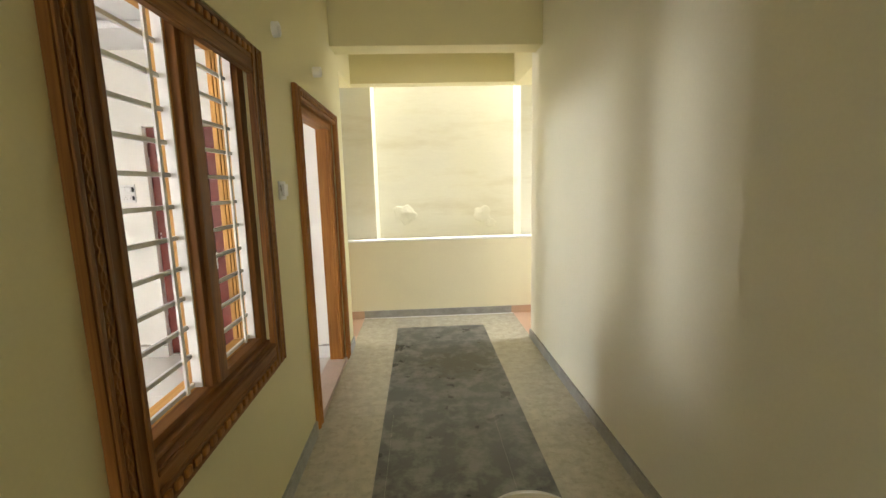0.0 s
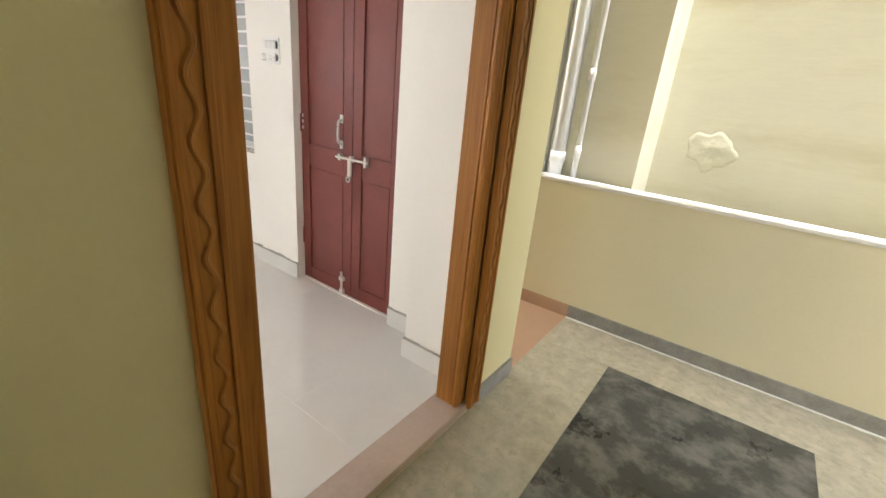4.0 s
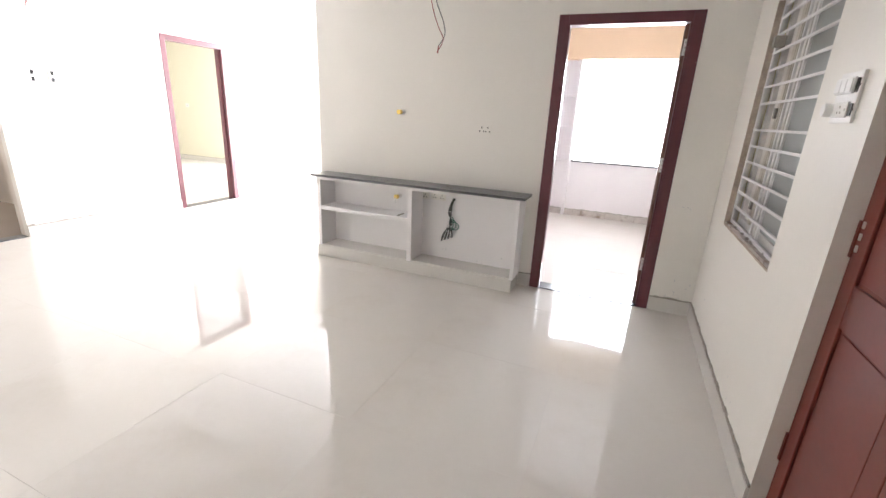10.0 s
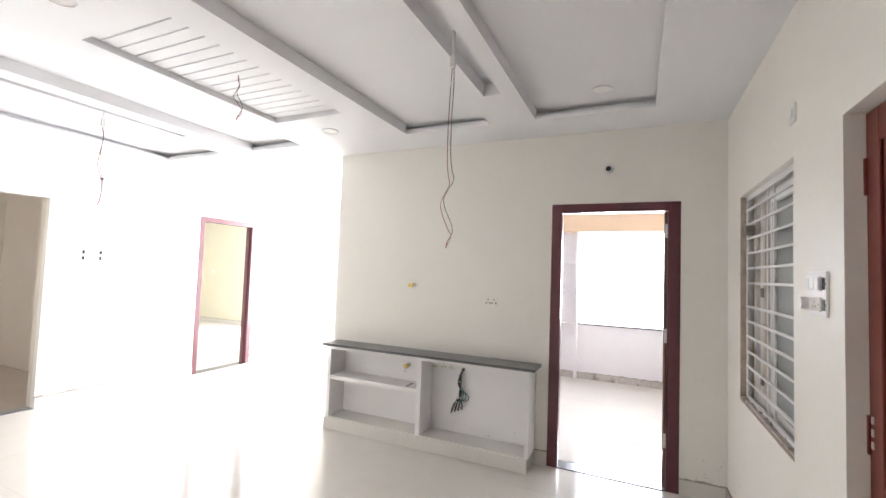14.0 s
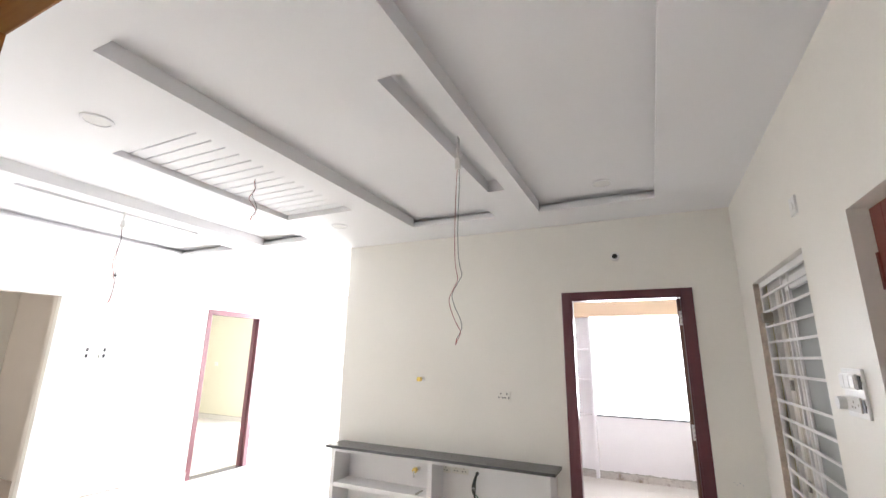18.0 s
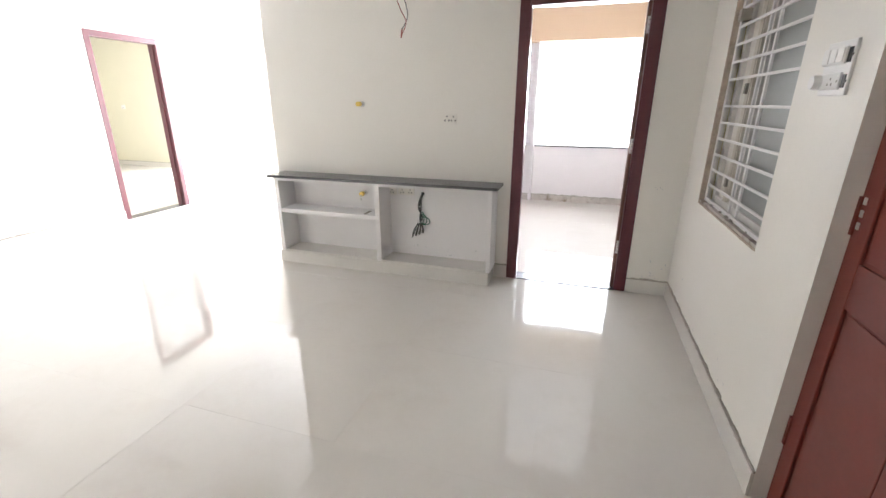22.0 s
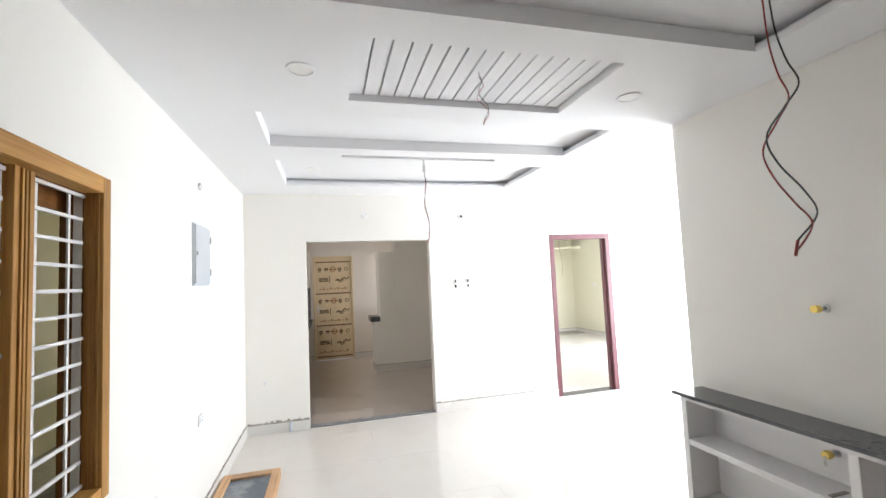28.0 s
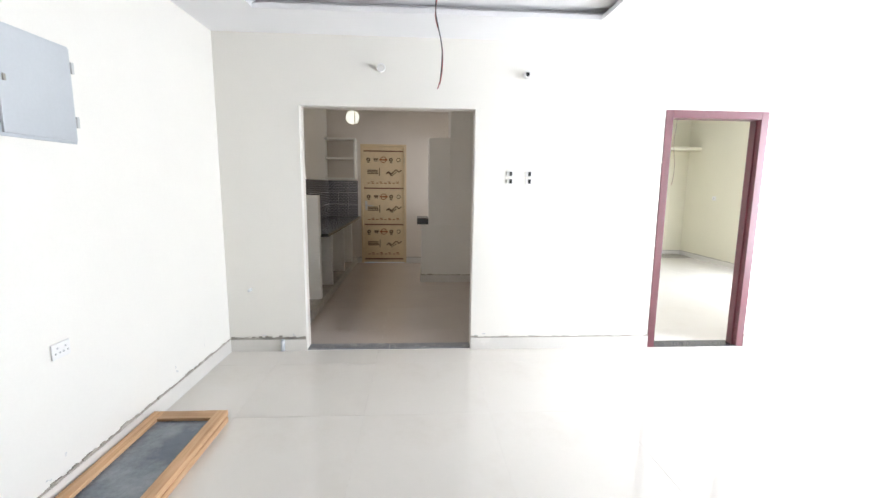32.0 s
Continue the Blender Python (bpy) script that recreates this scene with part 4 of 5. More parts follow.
solo("door_threshold", boxes((-2.155, -1.295, 3.97, 4.02, -0.02, 0.010)), skirting, "pale tile threshold under the maroon door", "threshold", kind="structure")

# ---- grilled window in the north wall ----
w2 = thing("window_2", (-3.07, 4.03, 0.81), "aluminium sliding window with frosted glass behind a dusty white grille", "window", kind="structure")
gx0, gx1, gz0, gz1 = -3.555, -2.62, 0.80, 1.985
yg = YN + 0.026
for xa, xb, za, zb, nm in ((gx0, gx0 + 0.03, gz0, gz1, "grille_side"), (gx1 - 0.03, gx1, gz0, gz1, "grille_side"), (gx0, gx1, gz1 - 0.03, gz1, "grille_rail"), (gx0, gx1, gz0, gz0 + 0.03, "grille_rail")):
    part(nm, boxes((xa, xb, yg, yg + 0.012, za, zb)), grille_white, w2)
xm = -3.20
for x in (-3.13, -3.02):
    part("upright_bar", boxes((x - 0.009, x + 0.009, yg + 0.006, yg + 0.016, gz0, gz1)), grille_white, w2)
zs = [gz1 - 0.086 - 0.085 * k for k in range(6)] + [gz0 + 0.110 + 0.086 * k for k in range(6)]
for z in zs:
    part("cross_bar", boxes((gx0 + 0.02, gx1 - 0.02, yg - 0.006, yg + 0.005, z - 0.006, z + 0.006), bevel=0.002), grille_white, w2)
ya = YN + 0.062
for xa, xb in ((gx0, gx0 + 0.05), (xm - 0.03, xm + 0.03), (gx1 - 0.05, gx1)):
    part("sash_stile", boxes((xa, xb, ya, ya + 0.035, gz0, gz1), bevel=0.002), sash_white, w2)
part("sash_rail", boxes((gx0, gx1, ya + 0.002, ya + 0.033, gz1 - 0.05, gz1)), sash_white, w2)
part("sash_rail", boxes((gx0, gx1, ya + 0.002, ya + 0.033, gz0, gz0 + 0.05)), sash_white, w2)
part("pane", boxes((xm + 0.03, gx1 - 0.05, ya + 0.014, ya + 0.019, gz0 + 0.05, gz1 - 0.05)), frosted, w2, "frosted grey pane")
part("pane", boxes((gx0 + 0.05, xm - 0.03, ya + 0.022, ya + 0.027, gz0 + 0.05, gz1 - 0.05)), dusty_pane, w2, "dusty cream pane")
part("sash_stile", boxes((gx0 + 0.20, gx0 + 0.245, ya + 0.0, ya + 0.02, gz0 + 0.05, gz1 - 0.05), bevel=0.002), dirty_cream, w2, "dirty cream sash edge")
part("sash_gap", boxes((gx0 + 0.246, gx0 + 0.258, ya + 0.004, ya + 0.018, gz0 + 0.06, gz1 - 0.06)), dirty_cream, w2)
for z in (0.93, 1.40):
    part("sash_catch", boxes((gx0 + 0.205, gx0 + 0.235, ya - 0.012, ya, z, z + 0.05), bevel=0.002), cement, w2)
part("wooden_block", boxes((gx0 + 0.032, gx0 + 0.075, yg - 0.02, yg + 0.03, 1.755, 1.81), bevel=0.003), mortar, w2, "small dirty wooden block")
part("plaster_strip", boxes((xm + 0.06, gx1 - 0.04, yg + 0.012, ya - 0.002, gz1 - 0.085, gz1 - 0.048), (xm + 0.11, gx1 - 0.12, yg + 0.010, ya - 0.004, gz1 - 0.11, gz1 - 0.086), bevel=0.006), grille_white, w2, "crumpled white plaster strip")
raw = base_mat("raw_brown_mortar_edge", (0.50, 0.42, 0.335), 0.9, spread=0.3, scale=16, fine=80, bump=0.5, dist=0.003)
for (xa, za), (xb, zb) in (((gx0 - 0.005, gz0 - 0.01), (gx0 - 0.005, gz1)), ((gx0 - 0.005, gz0 - 0.005), (gx1 + 0.008, gz0 - 0.005))):
    bm = bmesh.new()
    n = 34
    for k in range(n):
        a, b, h = k / n, (k + 1) / n, 0.003 + 0.006 * abs(noise.noise((k * 0.51, za * 3, xb * 2)))
        if xa == xb:
            box(bm, xa - h, xa + 0.004, YN - 0.002, YN + 0.03, za + (zb - za) * a, za + (zb - za) * b)
        else:
            box(bm, xa + (xb - xa) * a, xa + (xb - xa) * b, YN - 0.0025, YN + 0.03, za - h, za + 0.0045)
    part("raw_edge", bm, raw, w2, "ragged brown mortar edge")
part("sill", boxes((gx0 - 0.004, gx1 + 0.004, YN + 0.004, ya, gz0 - 0.0, gz0 + 0.012)), dusty_sill, w2, "rough dusty sill")
random.seed(21)
for k in range(14):
    x, y, r = random.uniform(gx0 + 0.03, gx1 - 0.03), random.uniform(YN + 0.015, ya - 0.02), random.uniform(0.004, 0.011)
    part("rubble", boxes((x - r, x + r, y - r * 0.7, y + r * 0.7, gz0 + 0.012, gz0 + 0.012 + r), bevel=r * 0.3), cement, w2)

# ---- low console under the television wall ----
con = thing("console", (-3.84, 1.69, 0), "low built-in plastered console with open shelves and a dark granite top", "console")
XF = -3.735
part("plinth", boxes((XT + 0.001, XF + 0.006, 0.752, 2.635, 0.0, 0.105), bevel=0.003), skirting, con, "cream tile plinth")
for ya, yb, nm in ((0.762, 0.802, "side_panel"), (1.695, 1.738, "divider"), (2.614, 2.645, "side_panel")):
    part(nm, boxes((XT + 0.001, XF, ya, yb, 0.105, 0.727), bevel=0.004), console_white, con)
part("back_panel", boxes((XT + 0.001, XT + 0.006, 0.802, 2.614, 0.11, 0.724)), console_white, con)
part("shelf", boxes((XT + 0.006, XF - 0.004, 0.802, 1.695, 0.450, 0.486), bevel=0.004), console_white, con)
for ya, yb in ((0.802, 1.695), (1.738, 2.614)):
    part("bottom_tile", boxes((XT + 0.006, XF - 0.003, ya, yb, 0.105, 0.116)), skirting, con)
part("top_slab", boxes((XT + 0.001, XF, 0.762, 2.645, 0.727, 0.752)), console_white, con)
bm = bmesh.new()
n = 60
low, top = [], []
for k in range(n + 1):
    y = 0.712 + (2.685 - 0.712) * k / n
    x = XF + 0.022 + 0.006 * noise.noise((y * 6, 0.3, 0.9)) * (1 if 0 < k < n else 0)
    low.append((bm.verts.new((XT + 0.001, y, 0.753)), bm.verts.new((x, y, 0.753))))
    top.append((bm.verts.new((XT + 0.001, y, 0.773)), bm.verts.new((x - 0.002, y, 0.773))))
for k in range(n):
    for q in ((low[k][0], low[k][1], low[k + 1][1], low[k + 1][0]), (top[k][0], top[k + 1][0], top[k + 1][1], top[k][1]), (low[k][1], top[k][1], top[k + 1][1], low[k + 1][1]), (low[k][0], low[k + 1][0], top[k + 1][0], top[k][0])):
        bm.faces.new(q)
bm.faces.new((low[0][0], top[0][0], top[0][1], low[0][1]))
bm.faces.new((low[n][0], low[n][1], top[n][1], top[n][0]))
solo("granite_top", bm, granite, "dark grey granite slab with a chipped edge on the console", "worktop")


def wall_socket(name, center, normal, w, h, label, holes=(), cut=plastic, category="socket"):
    """A thin plate on a wall with its switches or pin holes; normal is +x, -x, +y or -y."""
    c, nrm = Vector(center), Vector(normal)
    side = Vector((0, 0, 1)).cross(nrm)
    root = thing(name, center, label, category)

    def plate(u0, u1, v0, v1, d0, d1, bev):
        bm = bmesh.new()
        a, b = c + side * u0 + nrm * d0, c + side * u1 + nrm * d1
        return box(bm, min(a.x, b.x), max(a.x, b.x), min(a.y, b.y), max(a.y, b.y), c.z + v0, c.z + v1, bevel=bev)
    face = part("plate", plate(-w / 2, w / 2, -h / 2, h / 2, 0.0, 0.009, 0.003), cut, root)
    for k, (u, v, a, b, m, nm) in enumerate(holes):
        part(nm, plate(u - a / 2, u + a / 2, v - b / 2, v + b / 2, 0.009, 0.012, 0.0), m, face)
    return root


def pins(u, v, k=1.0, m=black):
    return [(u + a * k, v + b * k, 0.0065 * k, 0.008 * k, m, "pin_hole") for a, b in ((0, 0.013), (-0.012, -0.009), (0.012, -0.009))]


wall_socket("wall_socket", (XT, 2.257, 1.238), (1, 0, 0), 0.10, 0.075, "cream socket plate with dark pin holes on the wall", pins(-0.025, 0.0, 1.3) + pins(0.025, 0.0, 1.3), wall_white)
wall_socket("wall_socket", (XT + 0.006, 1.76, 0.655), (1, 0, 0), 0.08, 0.06, "cream socket plate inside the console", pins(0, 0), wall_white)
wall_socket("wall_socket", (XT + 0.006, 1.885, 0.66), (1, 0, 0), 0.14, 0.06, "cream double socket plate inside the console", pins(-0.035, 0) + pins(0.035, 0), wall_white)
SX = -2.344
sb = wall_socket("switch_board", (SX, YN, 1.450), (0, -1, 0), 0.156, 0.150, "white two-row switch board with a regulator knob and dark switch gaps",
                 [(0.061, 0.034, 0.017, 0.040, black, "switch_gap"), (0.061, -0.036, 0.017, 0.036, black, "switch_gap"), (0.074, 0.034, 0.005, 0.006, black, "screw"), (0.074, -0.036, 0.005, 0.006, black, "screw"), (-0.075, 0.030, 0.004, 0.005, black, "screw")], category="switch board")
bank = part("switch_bank", boxes((SX - 0.074, SX + 0.051, YN - 0.018, YN - 0.009, 1.460, 1.509), bevel=0.005), plastic, sb)
for k in range(3):
    part("rocker", boxes((SX - 0.070 + 0.040 * k, SX - 0.033 + 0.040 * k, YN - 0.021, YN - 0.0175, 1.465, 1.504), bevel=0.002), plastic, bank)
bank = part("switch_bank", boxes((SX - 0.064, SX + 0.051, YN - 0.017, YN - 0.009, 1.391, 1.439), bevel=0.005), plastic, sb)
part("regulator_knob", disc((SX - 0.064, YN - 0.014, 1.415), (0, -1, 0), 0.021, 0.024, 20), plastic, bank)
for dx, dz in ((0.003, 0.008), (-0.009, -0.008), (0.013, -0.008), (0.040, 0.0)):
    part("pin_hole", boxes((SX + dx - 0.003, SX + dx + 0.003, YN - 0.0175, YN - 0.0165, 1.411 + dz, 1.418 + dz)), mortar, bank)
wall_socket("wall_socket", (-2.60, YN, 2.16), (0, -1, 0), 0.075, 0.075, "white blank socket plate high on the wall", [(0, 0, 0.03, 0.03, plastic, "cover")])
for x in (-3.04, -3.20):
    for z in (1.54, 1.478):
        wall_socket("switch_plate", (x, YS, z), (0, 1, 0), 0.055, 0.045, "small white switch plate with a black switch", [(0.006, 0, 0.022, 0.036, black, "switch")], category="switch")
bell = wall_socket("switch_plate", (XO, 2.264, 1.449), (1, 0, 0), 0.095, 0.088, "cream bell push plate with a raised push in the corridor", [(-0.036, 0.012, 0.008, 0.03, mortar, "gap")], plastic, "switch")
part("push", boxes((XO + 0.009, XO + 0.022, 2.247, 2.301, 1.422, 1.480), bevel=0.003), plastic, bell, "raised cream push")
wall_socket("wall_socket", (XI, -0.236, 0.688), (-1, 0, 0), 0.10, 0.07, "white double socket low on the wall", pins(-0.022, 0, 1.0, grille_grey) + pins(0.022, 0, 1.0, grille_grey))


def conduit(name, center, normal, radius, depth, label, mouth=black):
    c, nrm = Vector(center), Vector(normal)
    root = thing(name, center, label, "conduit")
    sleeve = part("sleeve", disc(c, nrm, radius, depth, 18, radius * 0.62), plastic, root)
    part("mouth", disc(c, nrm, radius * 0.61, depth * 0.6, 18), mouth, sleeve)
    return root


conduit("conduit_stub", (XT, 3.157, 2.302), (1, 0, 0), 0.034, 0.03, "white conduit stub with a dark mouth above the door")
conduit("conduit_stub", (-3.15, YS, 2.335), (0, 1, 0), 0.030, 0.045, "white conduit stub with a dark mouth on the wall")
conduit("lamp_holder", (-1.97, YS, 2.36), (0, 1, 0), 0.034, 0.03, "white lamp holder on the wall over the kitchen opening", plastic)
conduit("conduit_stub", (XI, -0.256, 2.318), (-1, 0, 0), 0.026, 0.02, "small white conduit stub over the panel")
conduit("lamp_holder", (XO, 2.33, 2.20), (1, 0, 0), 0.035, 0.03, "cream lamp holder on the corridor wall", plastic)
conduit("lamp_holder", (XO, 3.10, 2.20), (1, 0, 0), 0.033, 0.05, "round metal lamp holder over the front door", alu)


def brass_tap(name, y, z, label, drop, metal=brass):
    root = thing(name, (XT, y, z), label, "pipe fitting")
    part("flange", disc((XT, y, z), (1, 0, 0), 0.022, 0.01, 18), steel, root)
    body = part("body", tube([(XT + 0.008, y, z), (XT + 0.075, y, z)], 0.014, 10), alu, root, smooth=True)
    part("nut", disc((XT + 0.05, y, z), (1, 0, 0), 0.021, 0.035, 6), brass, body, "hexagonal nut")
    if drop:
        part("spout", tube(smooth_line([(XT + 0.06, y, z), (XT + 0.085, y, z - 0.01), (XT + 0.085, y, z - 0.05)], 4), 0.007), metal, root, smooth=True)
    return root


brass_tap("pipe_fitting", 1.522, 1.342, "brass pipe nipple projecting from the wall", False)
brass_tap("pipe_fitting", 1.505, 0.625, "dull metal angle valve inside the console", True, alu)
lv = thing("metal_offcut", (-3.81, 1.60, 0.487), "dark metal strip lying on the console shelf", "metal strip")
part("strip", boxes((-3.87, -3.76, 1.58, 1.60, 0.4865, 0.4915), bevel=0.001), cement, lv)

# bundle of cables in the console
cab = thing("cable_bundle", (XT + 0.006, 2.28, 0.68), "bundle of black and green cables hanging in the console", "cable")
cy = 2.03
part("outlet", disc((XT + 0.006, cy, 0.65), (1, 0, 0), 0.013, 0.008, 16), cable_grey, cab)
for k in range(4):
    o = 0.011 * (k - 1.5)
    pts = [(XT + 0.012, cy + o * 0.3, 0.65), (XT + 0.04, cy - 0.012 + o * 0.5, 0.60), (XT + 0.04, cy - 0.018 + o * 0.8, 0.53), (XT + 0.035 + 0.006 * k, cy - 0.005 - o * 0.6, 0.445), (XT + 0.045, cy - 0.028 + 2.2 * o, 0.36), (XT + 0.04, cy - 0.045 + 2.6 * o, 0.285 + 0.015 * k), (XT + 0.05, cy - 0.030 + 2.8 * o, 0.30 + 0.012 * k), (XT + 0.055, cy - 0.012 + 1.2 * o, 0.41)]
    part("cable", tube(smooth_line(pts, 6), 0.0042, 6), cable_grey, cab, smooth=True)
    part("bare_end", tube([pts[-1], (XT + 0.058, cy - 0.006 + 1.4 * o, 0.435)], 0.0025, 6), alu, cab)
for k in range(3):
    turn = [(XT + 0.035 + 0.012 * math.sin(a + k), cy + 0.012 * k + (0.020 + 0.010 * k) * math.sin(a), 0.455 - 0.014 * k + (0.048 - 0.006 * k) * math.cos(a)) for a in [i * math.pi / 6 for i in range(13)]]
    part("cable", tube(smooth_line(turn, 4), 0.0036, 6), green, cab, "green earth cable", smooth=True)

# ---- ceiling lamps and hanging wires ----
for x, y, z in ((-1.437, 1.07, ZC), (-3.28, 1.04, ZC), (-3.36, 3.145, ZR), (-1.44, 3.145, ZR), (-3.265, -1.10, ZR), (-1.425, -1.085, ZR)):
    lamp = thing("downlight", (x, y, z), "round white ceiling downlight, switched off", "ceiling light", group="ceiling downlights")
    rim = part("rim", disc((x, y, z), (0, 0, -1), 0.068, 0.008, 28, 0.055), ceil_white, lamp)
    part("diffuser", disc((x, y, z), (0, 0, -1), 0.054, 0.005, 28), plastic, rim)


def pendant(name, x, y, z0, z1, wobble, label, sleeve, bends=(), gauge=0.0018):
    root = thing(name, (x, y, z0), label, "wire")
    if sleeve:
        part("sleeve", tube([(x, y, z0), (x, y, z0 - sleeve)], 0.008, 8), plastic, root, smooth=True)
        part("connector", boxes((x - 0.012, x + 0.012, y - 0.012, y + 0.012, z0 - sleeve - 0.06, z0 - sleeve), bevel=0.003), plastic, root)
    za = z0 - sleeve
    for k, m in enumerate((red, cable_grey)):
        pts = []
        for t, one, two in ((0, 0, 0), (0.12, 0.15, 0.0), (0.235, 0.6, 0.25), (0.40, 0.1, -0.1), (0.545, -0.15, -0.15), (0.66, 0.5, 0.35), (0.78, 0.95, 0.85), (0.9, 0.92, 0.8), (1.0, 0.62, 0.6)):
            d = wobble * (one if k == 0 else two)
            pts.append((x - d, y - 0.45 * d + (0.012 if k else -0.012) * math.sin(t * math.pi) + wobble * (0.22 if k else 0.3) * math.sin(t * 9.5 + 0.6 * k) * min(1, t * 2) * (t > 0.3), za + (z1 - za) * t + 0.008 * k))
        if bends:
            pts = [(x, y, za)] + [(x + dx * (1 if k else 0.8) + (0.012 if k else -0.004) * (z > z1 + 0.05), y + dy + (0.014 if k else -0.010) * (z > z1 + 0.05), z + 0.02 * k) for z, dx, dy in bends]
        last = part("wire", tube(smooth_line(pts, 6), gauge, 6), m, root, smooth=True)
    part("taped_end", tube([pts[-1], (pts[-1][0] + 0.01, pts[-1][1], pts[-1][2] - 0.03)], 0.003, 6), red, last)
    return root


pendant("hanging_wire", -2.40, 2.517, ZR, 1.64, 0.08, "pair of red and black wires hanging from the ceiling slot", 0.13,
        ((2.40, 0.0, 0.0), (2.20, 0.004, -0.004), (2.04, -0.004, -0.006), (1.965, -0.03, -0.008), (1.918, -0.061, -0.009), (1.87, -0.03, -0.018), (1.81, 0.013, -0.027), (1.755, 0.0, -0.02), (1.70, -0.05, -0.012), (1.655, -0.078, -0.006), (1.603, -0.022, -0.008)))
pendant("hanging_wire", -2.318, 1.11, 2.638, 2.39, 0.05, "short twisted wire hanging from the slatted panel", 0.0)
pendant("hanging_wire", -2.345, -0.352, ZR, 1.90, 0.03, "pair of thin wires hanging over the kitchen opening", 0.14, gauge=0.0026)

# ---- grey distribution panel ----
db = thing("distribution_panel", (XI, -0.25, 1.83), "grey steel distribution board door on the wall", "electrical panel")
part("box", boxes((XI - 0.012, XI, -0.457, -0.075, 1.607, 2.037), bevel=0.002), db_grey, db)
dbd = part("door", boxes((XI - 0.024, XI - 0.0125, -0.446, -0.086, 1.619, 2.026), bevel=0.003), db_grey, db)
for z in (1.68, 1.92):
    part("hinge", boxes((XI - 0.030, XI - 0.016, -0.461, -0.447, z, z + 0.05), bevel=0.002), alu, dbd)
part("latch", boxes((XI - 0.030, XI - 0.024, -0.112, -0.102, 1.815, 1.84)), cement, dbd)

# ---- two loose window sashes lying on the floor ----


def sash(z, dx, dy, label):
    root = thing("window_sash", (-0.90 + dx, -0.195 + dy, z), label, "window sash", group="loose window sashes")
    x0, x1, ya, yb = -1.12 + dx, -0.689 + dx, -0.80 + dy, 0.427 + dy
    w, t = 0.062, 0.034
    part("stile", boxes((x0, x0 + w, ya, yb, z, z + t), bevel=0.003), teak_raw["y"], root)
    part("stile", boxes((x1 - w, x1, ya, yb, z, z + t), bevel=0.003), teak_raw["y"], root)
    for a, b in ((ya, ya + 0.085), (yb - 0.085, yb)):
        part("rail", boxes((x0 + w, x1 - w, a, b, z + 0.001, z + t - 0.001), bevel=0.002), teak_raw["x"], root)
    part("pane", boxes((x0 + w - 0.006, x1 - w + 0.006, ya + 0.08, yb - 0.08, z + 0.010, z + 0.015)), dusty_glass, root, "dusty dark glass pane")
    return root


sash(0.001, 0.0, 0.0, "teak window sash with dusty glass lying on the floor")
sash(0.037, 0.004, -0.012, "teak window sash stacked on another on the floor")

# ---- kitchen ----
kd = thing("door_4", (-1.648, -6.25, 0), "kitchen door still wrapped in printed yellow film", "door", kind="structure")
part("jamb", boxes((-2.058, -2.023, -6.33, -6.222, 0, 2.15), bevel=0.002), ply, kd)
part("jamb", boxes((-1.278, -1.243, -6.33, -6.222, 0, 2.15), bevel=0.002), ply, kd)
part("head", boxes((-2.023, -1.278, -6.33, -6.222, 2.115, 2.15), bevel=0.002), ply, kd)
leaf4 = part("leaf", boxes((-2.02, -1.281, -6.275, -6.24, 0.01, 2.112)), ply, kd, "yellow printed wrapping film")
for z in (0.06, 0.70, 1.36, 2.02):
    part("band", boxes((-2.003, -1.298, -6.24, -6.2375, z, z + 0.022)), ply_dark, leaf4, "dark brown band")
random.seed(5)
YK = -6.24
for zb in (0.08, 0.72, 1.38):
    for k in range(5):
        x, z = -1.378 - 0.135 * k, zb + 0.50
        if k == 2:
            part("print_ring", disc((x, YK, z), (0, 1, 0), 0.058, 0.002, 18, 0.043), ply_red, leaf4)
            part("print_bar", boxes((x - 0.075, x + 0.075, YK, YK + 0.0026, z - 0.014, z + 0.012)), ply_red, leaf4)
        elif k in (0, 3):
            part("print_shield", disc((x, YK, z), (0, 1, 0), 0.036, 0.002, 10, 0.012), ply_ink, leaf4)
            part("print_bar", boxes((x - 0.022, x + 0.022, YK, YK + 0.0024, z - 0.058, z - 0.042)), ply_ink, leaf4)
        elif k == 1:
            part("print_bar", boxes((x - 0.04, x + 0.04, YK, YK + 0.0022, z - 0.008, z + 0.024)), ply_ink, leaf4)
            part("print_bar", boxes((x - 0.03, x + 0.03, YK, YK + 0.0022, z - 0.03, z - 0.016)), ply_ink, leaf4)
        else:
            part("print_ring", disc((x, YK, z), (0, 1, 0), 0.038, 0.002, 12, 0.026), ply_ink, leaf4)
    for i in range(3):
        part("print_bar", boxes((-1.558 + 0.008 * i, -1.358, YK, YK + 0.0022, zb + 0.245 + 0.028 * i, zb + 0.263 + 0.028 * i)), ply_ink, leaf4)
    part("print_bar", boxes((-1.583, -1.57, YK, YK + 0.0022, zb + 0.21, zb + 0.35)), ply_ink, leaf4)
    swoosh = [(-1.698 - 0.045 * i, YK + 0.001, zb + 0.28 + 0.028 * math.sin(i * 2.1) + 0.012 * i - 0.03) for i in range(7)]
    part("print_swoosh", tube(smooth_line(swoosh, 5), 0.010, 4), ply_ink, leaf4)
    part("print_swoosh", tube(smooth_line([(x, y, z - 0.05 + 0.3 * abs(x + 1.86)) for x, y, z in swoosh[:5]], 5), 0.007, 4), ply_ink, leaf4)
    for i in range(8):
        xx = -1.378 - 0.075 * i
        part("print_bar", boxes((xx - 0.028, xx + 0.02, YK, YK + 0.0022, zb + 0.075, zb + 0.09)), ply_red, leaf4)
        if i % 2:
            part("print_bar", boxes((xx - 0.02, xx + 0.03, YK, YK + 0.0022, zb + 0.10, zb + 0.112)), ply_red, leaf4)
